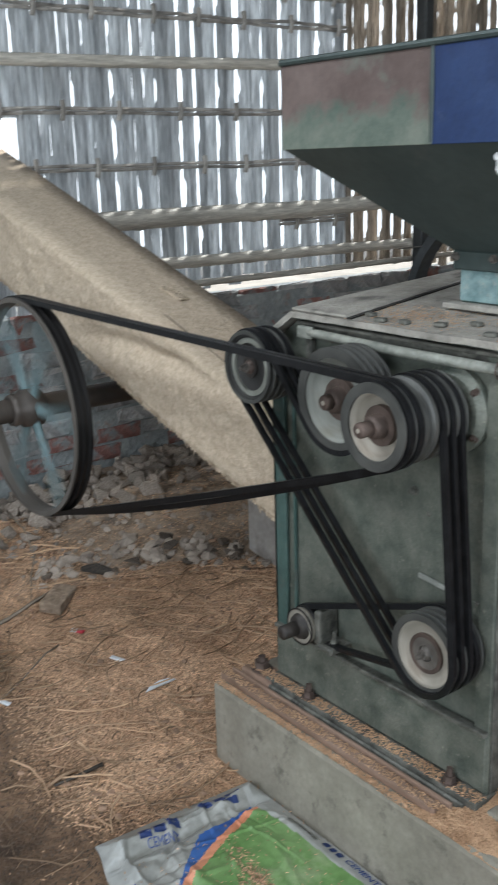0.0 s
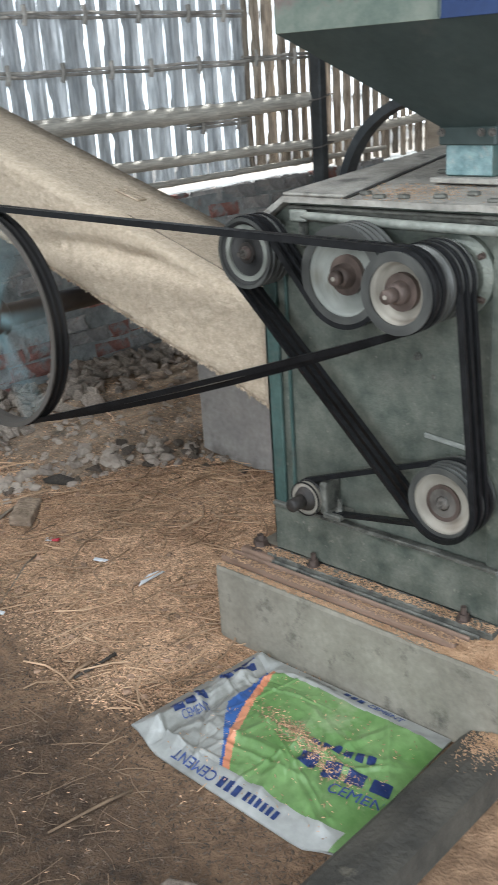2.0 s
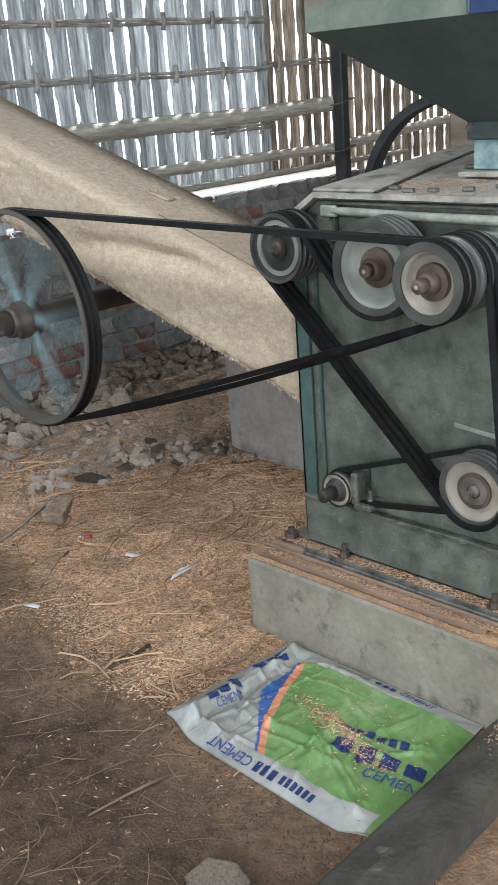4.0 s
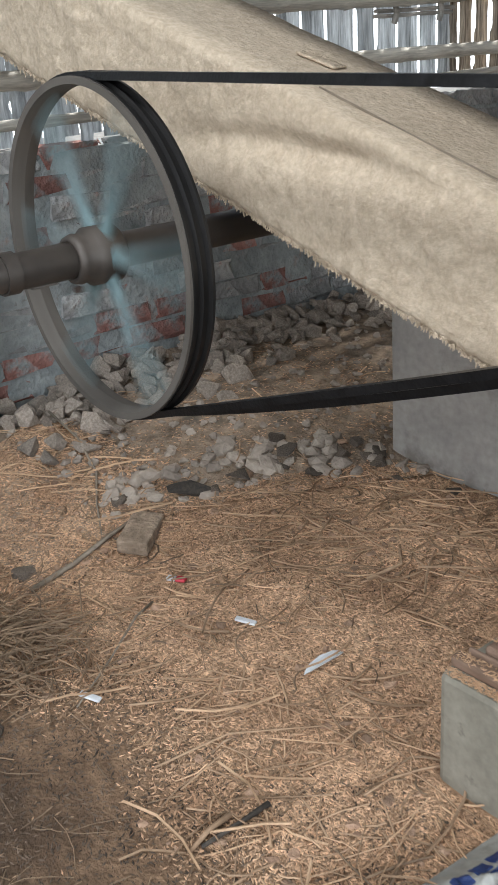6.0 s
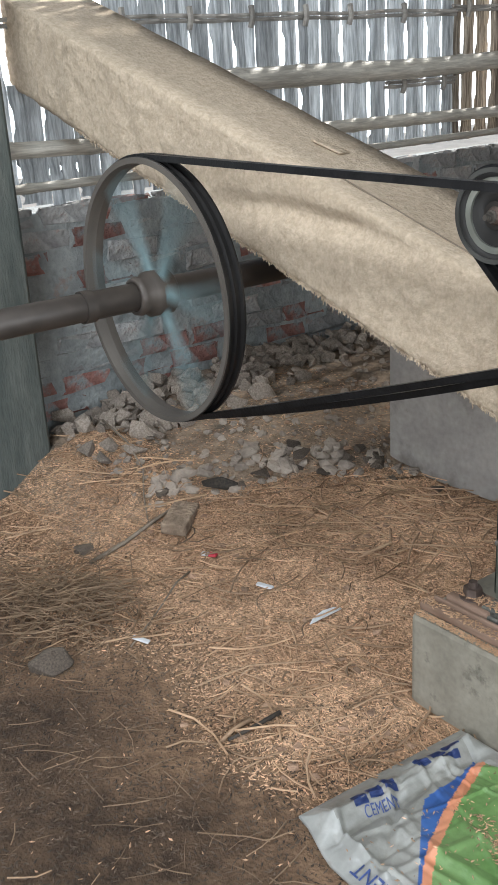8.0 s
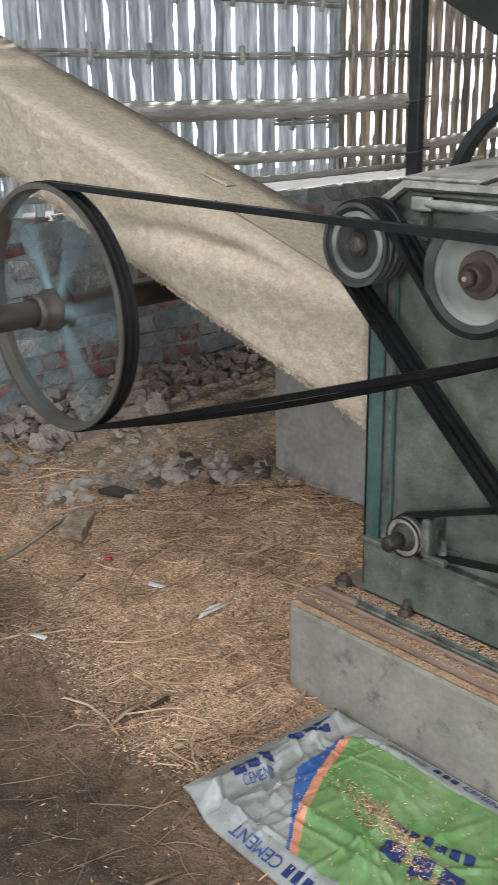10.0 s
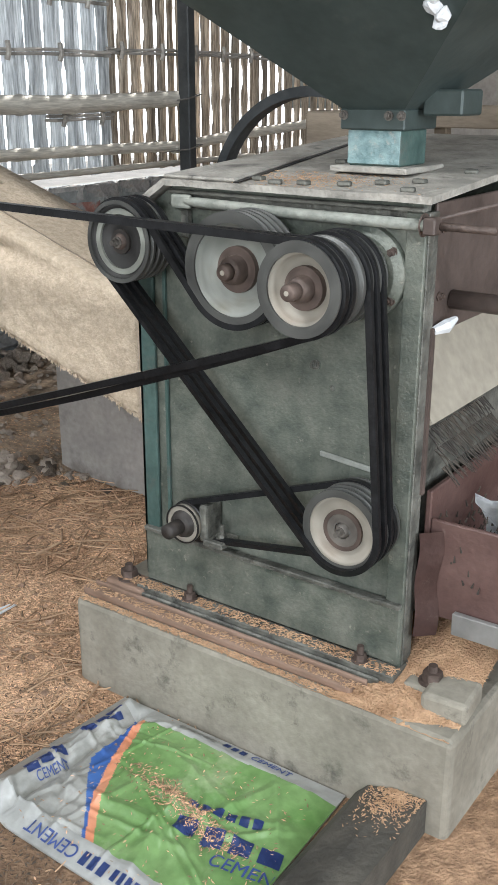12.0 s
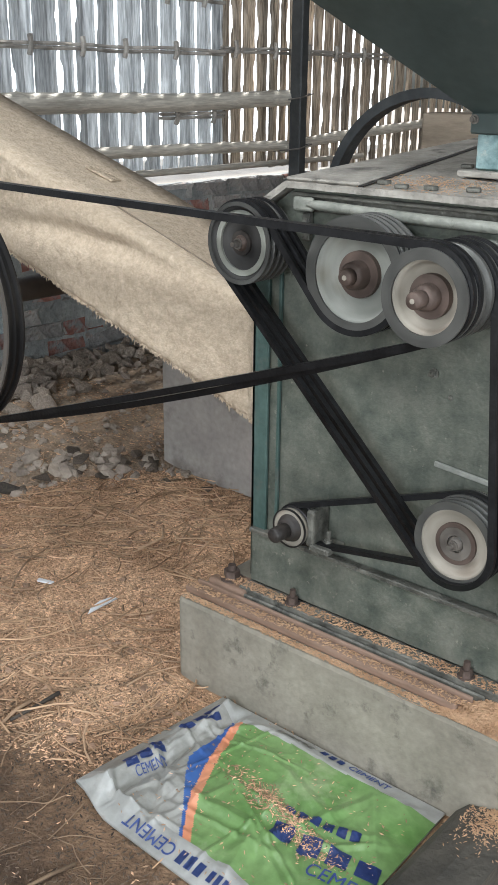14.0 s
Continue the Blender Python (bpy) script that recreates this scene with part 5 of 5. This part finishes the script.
build_rubble()
_br = part("loose_brick", box(-0.075, 0.075, -0.042, 0.042, -0.02, 0.02, 0.006, 2), M["bank"], at=pose(-1.19, -0.075, ground_height(-1.19, -0.075) + 0.018, 4, -5, 128))
tagged(_br, "grey loose brick lying on the husk", "brick")
# black lump in place of a hole, its darkness put into the colour
_hl = new("burnt_clod", stone_mesh(131, "burnt_clod", M["char"], 1.0, 0.45, 0.3, n=12))
_hl.matrix_basis = pose(-1.20, 0.09, bank(-1.20, 0.09) + 0.02, 0, 6, 60) @ Matrix.Diagonal((0.10, 0.10, 0.10, 1))
tagged(_hl, "black lump standing in for a dark hole in the rubble", "clod")
for _x, _y, _s in ((-0.86, -0.71, 0.075), (0.50, -0.90, 0.085), (-0.70, 0.57, 0.032), (-0.85, 0.52, 0.03), (-1.36, -0.33, 0.05)):
    _so = new("floor_stone", stone_mesh(int(90 + _s * 1000), "floor_stone", M["dirty_stone"]))
    _so.matrix_basis = pose(_x, _y, ground_height(_x, _y) + _s * 0.12, 10, 5, 40) @ Matrix.Diagonal((_s, _s, _s, 1))
    tagged(_so, "dusty grey stone lying on the earth floor", "stone", "stones on the floor")

# feather, wrapper, paper scraps
_f = bmesh.new()
_ol = [(-0.055, 0.0), (-0.035, 0.011), (0.0, 0.015), (0.035, 0.012), (0.06, 0.0), (0.03, -0.010), (-0.01, -0.012), (-0.04, -0.006)]
_fa = [_f.verts.new((x, y, 0.012 * (1 - (x / 0.06) ** 2))) for x, y in _ol]
_fb = [_f.verts.new((x, y, 0.012 * (1 - (x / 0.06) ** 2) - 0.0015)) for x, y in _ol]
_f.faces.new(_fa)
_f.faces.new(_fb[::-1])
for _i in range(8):
    _f.faces.new((_fa[_i], _fb[_i], _fb[(_i + 1) % 8], _fa[(_i + 1) % 8]))
_fe = part("feather", _f, M["white_scrap"], at=pose(-0.494, -0.085, ground_height(-0.494, -0.085) + 0.004, 0, -5, 86))
tagged(_fe, "small white feather lying on the husk", "feather")
_wr = thing("sweet_wrapper", pose(-0.995, -0.105, ground_height(-0.995, -0.105) + 0.004, 0, 0, 30), "crumpled red and white sweet wrapper", "wrapper")
part("red_half", box(-0.002, 0.024, -0.010, 0.010, 0, 0.010, 0.004, 2), M["red_scrap"], _wr)
part("white_half", box(-0.026, -0.003, -0.009, 0.009, 0, 0.009, 0.003, 2), M["white_scrap"], _wr)
for _x, _y in ((-0.735, -0.10), (-0.797, -0.474)):
    tagged(part("paper_scrap", box(-0.025, 0.025, -0.008, 0.008, 0, 0.006, 0.002), M["white_scrap"], at=pose(_x, _y, ground_height(_x, _y) + 0.004, 5, 8, 60 + 40 * _x)), "torn white paper scrap on the husk", "paper scrap", "paper scraps")


# ---- cement bag ----
BAG = [Vector((0.012, -0.138)), Vector((0.645, -0.136)), Vector((0.662, -0.605)), Vector((-0.02, -0.585))]   # top, right, bottom, left corners


BAG_Z = -0.064
_cr = random.Random(17)
CREASES = [(_cr.uniform(0.05, 0.95), _cr.uniform(0.1, 0.9), _cr.uniform(0, 3.14), _cr.choice((-0.007, 0.006, 0.009)), _cr.uniform(0.015, 0.05)) for _ in range(20)]
CREASES += [(_cr.uniform(0.0, 0.3), _cr.uniform(0.1, 0.9), _cr.uniform(0, 3.14), _cr.choice((-0.004, 0.004, 0.006)), _cr.uniform(0.010, 0.02)) for _ in range(12)]
CREASES += [(0.12, 0.25, 1.25, 0.016, 0.05), (0.6, 0.52, 0.05, 0.012, 0.03), (0.20, 0.70, 0.9, -0.010, 0.03), (0.10, 0.62, 0.2, 0.012, 0.035)]


def bag_point(u, v):
    a = BAG[0].lerp(BAG[1], u)
    b = BAG[3].lerp(BAG[2], u)
    p = a.lerp(b, v)
    p.y -= 0.036 * v ** 3 * smooth(u / 0.22) * smooth((1 - u) / 0.12)        # the long gusset bows out
    w = Vector((u * 3.1, v * 2.3, 2.0))
    slack = 1.0 if u > 0.33 else 0.55
    fold = 0.012 * noise.noise(w * 0.8) + slack * (0.012 * (0.25 - abs(noise.noise(w * 1.6))) + 0.005 * (0.25 - abs(noise.noise(w * 4.3))))
    fold += 0.024 * max(0.0, 1 - ((u - 0.065) / 0.075) ** 2) - 0.010 * max(0.0, 1 - abs(u - 0.155) / 0.03)
    for cu, cv, ang, high, wide in CREASES:
        d = (u - cu) * math.sin(ang) * 1.35 - (v - cv) * math.cos(ang)
        along = (u - cu) * math.cos(ang) * 1.35 + (v - cv) * math.sin(ang)
        fold += high * max(0.0, 1 - abs(d) / wide) * max(0.0, 1 - (along / 0.42) ** 2)
    edge = min(u, v, 1 - u, 1 - v)
    z = 0.006 + (0.014 + fold) * min(1.0, edge / 0.10)
    return Vector((p.x, p.y, max(0.004, z)))


def bag_zone(u, v):
    """Which print lies at (u, v): u runs along the bag, v across it."""
    curve = 0.15 + 0.25 * v + 0.17 * v ** 4
    if v < 0.15 - 0.06 * u and u > 0.05:
        return "bag_white"
    if v > 0.90 - 0.03 * u and u < 0.97:
        return "bag_white_low"
    if u > curve + 0.012:
        return "bag_green"
    if u > curve - 0.022:
        return "bag_orange"
    if u > curve - 0.022 - (0.014 + 0.06 * max(0.0, 1 - abs(v - 0.52) / 0.26)):
        return "bag_blue"
    return "bag_silver"


def build_bag():
    b = thing("cement_bag", (0, 0, BAG_Z), "empty printed green and white cement bag lying crumpled", "bag")
    N, K = 200, 140
    groups = {}
    for i in range(N):
        for j in range(K):
            groups.setdefault(bag_zone((i + 0.5) / N, (j + 0.5) / K), []).append((i, j))
    names = {"bag_white": "white_border", "bag_white_low": "white_gusset", "bag_silver": "silver_end", "bag_blue": "blue_swoosh", "bag_orange": "orange_stripe", "bag_green": "green_field"}
    for key, cells in groups.items():
        bm = bmesh.new()
        seen = {}

        def vert(i, j):
            if (i, j) not in seen:
                seen[i, j] = bm.verts.new(bag_point(i / N, j / K))
            return seen[i, j]
        for i, j in cells:
            bm.faces.new((vert(i, j), vert(i, j + 1), vert(i + 1, j + 1), vert(i + 1, j)))
        part(names[key], bm, M[key.replace("_low", "")], b, smooth=True)
    # under side
    bm = bmesh.new()
    ring = [bag_point(i / 20, 0) for i in range(21)] + [bag_point(1, j / 16) for j in range(1, 17)] + [bag_point(1 - i / 20, 1) for i in range(1, 21)] + [bag_point(0, 1 - j / 16) for j in range(1, 16)]
    top = [bm.verts.new(p) for p in ring]
    bot = [bm.verts.new((p.x, p.y, 0.001)) for p in ring]
    bm.faces.new(bot)
    for i in range(len(top)):
        k = (i + 1) % len(top)
        bm.faces.new((top[i], top[k], bot[k], bot[i]))
    part("under_side", bm, M["bag_white"], b)

    def bar(name, u0, v0, u1, v1, h, mat="ink"):
        """A flat printed bar that lies on the bag from one (u, v) to another."""
        bm = bmesh.new()
        d = Vector((u1 - u0, v1 - v0))
        L = d.length
        nrm = Vector((-d.y, d.x)) / L * h
        rows = []
        for k in range(9):
            p = Vector((u0, v0)) + d * k / 8
            rows.append([bm.verts.new(bag_point(p.x + nrm.x * q / 6, p.y + nrm.y * q / 6) + Vector((0, 0, 0.002))) for q in range(7)])
        for a, c in zip(rows, rows[1:]):
            for q in range(6):
                bm.faces.new((a[q], c[q], c[q + 1], a[q + 1]))
        bmesh.ops.solidify(bm, geom=bm.faces[:], thickness=0.0006)
        return part(name, bm, M[mat], b)

    # brand names as plain bars in their colours
    for k in range(3):
        bar("print_bar", 0.070, 0.79 - 0.082 * k, 0.078, 0.725 - 0.082 * k, 0.042)
        bar("print_bar", 0.060, 0.41 - 0.088 * k, 0.068, 0.345 - 0.088 * k, 0.038)
    bar("print_bar", 0.106, 0.30, 0.116, 0.20, 0.016)
    for k in range(6):
        bar("print_bar", 0.60 + 0.045 * k, 0.46 - 0.012 * k, 0.632 + 0.045 * k, 0.452 - 0.012 * k, 0.05)
    for k in range(4):
        bar("print_bar", 0.62 + 0.095 * k, 0.565 - 0.02 * k, 0.69 + 0.095 * k, 0.55 - 0.02 * k, 0.085)
    for k in range(3):
        bar("print_bar", 0.51 + 0.036 * k, 0.022, 0.534 + 0.036 * k, 0.022, 0.040)
    for k in range(6):
        bar("print_bar", 0.32 + 0.028 * k, 0.045, 0.340 + 0.028 * k, 0.045, 0.032, "bag_silver")
    for k in range(3):
        bar("print_bar", 0.49 + 0.036 * k, 0.925, 0.515 + 0.036 * k, 0.925, 0.05)
    for k in range(6):
        bar("print_bar", 0.61 + 0.026 * k, 0.925, 0.627 + 0.026 * k, 0.925, 0.042)

    def word(text, u, v, du, dv, size):
        """Lettering laid on the bag at (u, v), reading along (du, dv)."""
        cu = bpy.data.curves.new("lettering", "FONT")
        cu.body, cu.size, cu.extrude = text, 1.0, 0.0
        tmp = bpy.data.objects.new("lettering", cu)
        me = bpy.data.meshes.new_from_object(tmp)
        bpy.data.objects.remove(tmp)
        bm = bmesh.new()
        bm.from_mesh(me)
        bpy.data.meshes.remove(me)
        d = Vector((du, dv)).normalized()
        for vt in bm.verts:
            x, y = vt.co.x * size, vt.co.y * size
            # across the bag is shorter than along it
            q = bag_point(min(0.995, max(0.0, u + d.x * x / 0.62 + d.y * y / 0.62)), min(0.995, max(0.0, v + d.y * x / 0.46 - d.x * y / 0.46)))
            vt.co = q + Vector((0, 0, 0.0024))
        bmesh.ops.solidify(bm, geom=bm.faces[:], thickness=0.0006)
        return part("lettering", bm, M["ink"], b, "blue printed word")
    word("CEMENT", 0.63, 0.062, 1, 0.0, 0.027)
    word("CEMENT", 0.142, 0.77, 0.10, -1, 0.021)
    word("CEMENT", 0.80, 0.70, 1, -0.12, 0.04)
    word("CEMENT", 0.47, 0.925, -1, 0, 0.034)
    return b


build_bag()


def _on_bag(r):
    u = min(0.98, max(0.02, r.gauss(0.62, 0.13)))
    v = min(0.95, max(0.05, 0.52 + 0.14 * (u - 0.6) / 0.2 * 0.4 + r.gauss(0, 0.035)))
    if r.random() < 0.2:
        u, v = r.uniform(0.2, 0.95), r.uniform(0.15, 0.95)
    p = bag_point(u, v)
    return p.x, p.y, p.z + BAG_Z + 0.001


scatter_flakes("bag_husks", 1500, _on_bag, 0.0045, M["husk_flake"], "loose husks lying on the cement bag", 6)

def _on_step(r):
    x, y = r.gauss(0.77, 0.03), -0.136 - abs(r.gauss(0, 0.05))
    x = min(0.825, max(0.705, x))
    return x, y, (-0.006 + (x - 0.70) * 0.3 if x < 0.76 else 0.012 + (x - 0.76) * 0.06) + 0.0005


scatter_flakes("step_husks", 900, _on_step, 0.0045, M["husk_pile"], "loose husks lying on the dark step", 8)

# ---- outlet side of the mill: bin, plastic sheet, falling grain ----
_bin = thing("outlet_bin", (0, 0, 0.2), "maroon painted outlet bin beside the mill", "bin")
part("front_board", box(0.71, 1.15, 0.06, 0.073, 0.12, 0.34, 0.003), M["maroon"], _bin)
part("end_board", box(0.695, 0.709, 0.06, 0.80, 0.12, 0.40, 0.003), M["maroon"], _bin)
part("floor_board", box(0.71, 1.15, 0.074, 0.80, 0.12, 0.132), M["maroon"], _bin)
part("tin_strip", box(0.78, 1.15, 0.04, 0.055, 0.10, 0.15, 0.002), M["tin"], _bin)
part("foot", box(0.90, 0.96, 0.30, 0.75, -0.23, 0.1195), M["wood"], _bin)
_rag = bmesh.new()
_rp = [[_rag.verts.new((0.704 + 0.006 * math.sin(i * 0.9) * (0.4 + j / 6) + 0.012 * j, 0.02 + 0.012 * j + 0.003 * math.sin(i * 1.1), 0.52 - 0.024 * i)) for j in range(4)] for i in range(11)]
for _i in range(10):
    for _j in range(3):
        _rag.faces.new((_rp[_i][_j], _rp[_i + 1][_j], _rp[_i + 1][_j + 1], _rp[_i][_j + 1]))
bmesh.ops.solidify(_rag, geom=_rag.faces[:], thickness=0.003)
tagged(part("torn_strip", _rag, M["maroon"]), "torn maroon plastic strip hanging at the mill corner", "strip")
_sh = bmesh.new()
_sp = [[_sh.verts.new((0.80 + 0.035 * i, 0.06 + 0.02 * j + 0.03 * noise.noise(Vector((i * 0.5, j * 0.5, 2))), 0.62 - 0.026 * j + 0.02 * noise.noise(Vector((i * 0.6, j * 0.4, 7))))) for j in range(12)] for i in range(10)]
for _i in range(9):
    for _j in range(11):
        _sh.faces.new((_sp[_i][_j], _sp[_i + 1][_j], _sp[_i + 1][_j + 1], _sp[_i][_j + 1]))
bmesh.ops.solidify(_sh, geom=_sh.faces[:], thickness=0.002)
tagged(part("plastic_sheet", _sh, M["sheet"], smooth=True), "crumpled grey plastic sheet in the outlet bin", "plastic sheet")

FALL = []
for _g in range(6):
    _bm = bmesh.new()
    _r = random.Random(70 + _g)
    for _ in range(70):
        _x, _y, _z = _r.uniform(0.70, 0.92), _r.uniform(0.05, 0.30), _r.uniform(-0.03, 0.03)
        bmesh.ops.create_cone(_bm, cap_ends=True, segments=5, radius1=0.0028, radius2=0.001, depth=0.014, matrix=pose(_x, _y, _z + 0.35 * (_x - 0.7), _r.uniform(-30, 30), _r.uniform(-30, 30), 0))
    _ob = part("falling_husk", _bm, M["char"])
    FALL.append(tagged(_ob, "shower of dark grain falling from the outlet", "grain", "falling grain", "stuff"))


# ---- motion ----
def motions():
    def spin(ob, x, y, z, per_frame):
        walk(ob, [(k / FPS, pose(x, y, z, 0, (per_frame * k) % 360, 0)) for k in range(421)])
    spin(WHEEL, WX, -0.228, WZ, 85.0)
    spin(SHAFT, WX, 0.0, WZ, 85.0)
    spin(P_MID, 0.553, -0.225, 1.043, 83.0)
    spin(P_IDLE, 0.048, -0.135, 1.072, 79.0)
    spin(P_BIG, 0.335, -0.125, 1.040, -71.0)
    spin(P_LOW, 0.595, -0.115, 0.545, 77.0)
    spin(P_JACK, 0.160, -0.080, 0.433, 86.0)
    # the belts shiver a little
    for ob, size, rate in ((MAIN, 0.0035, 23.0), (SERP, 0.0015, 31.0), (JACKB, 0.0015, 27.0)):
        walk(ob, [(k / 15, pose(0, 0, size * math.sin(rate * k / 15), 0, 0.12 * size / 0.0035 * math.sin(17.0 * k / 15), 0)) for k in range(211)])
    # grain falls again and again, each lot in its own rhythm
    for g, ob in enumerate(FALL):
        rows = []
        for k in range(141):
            s = (k * 0.5 + g / 6.0) % 1.0
            rows.append((k / 10, pose(0, 0, 0.50 - 0.16 * s)))
        walk(ob, rows)


motions()
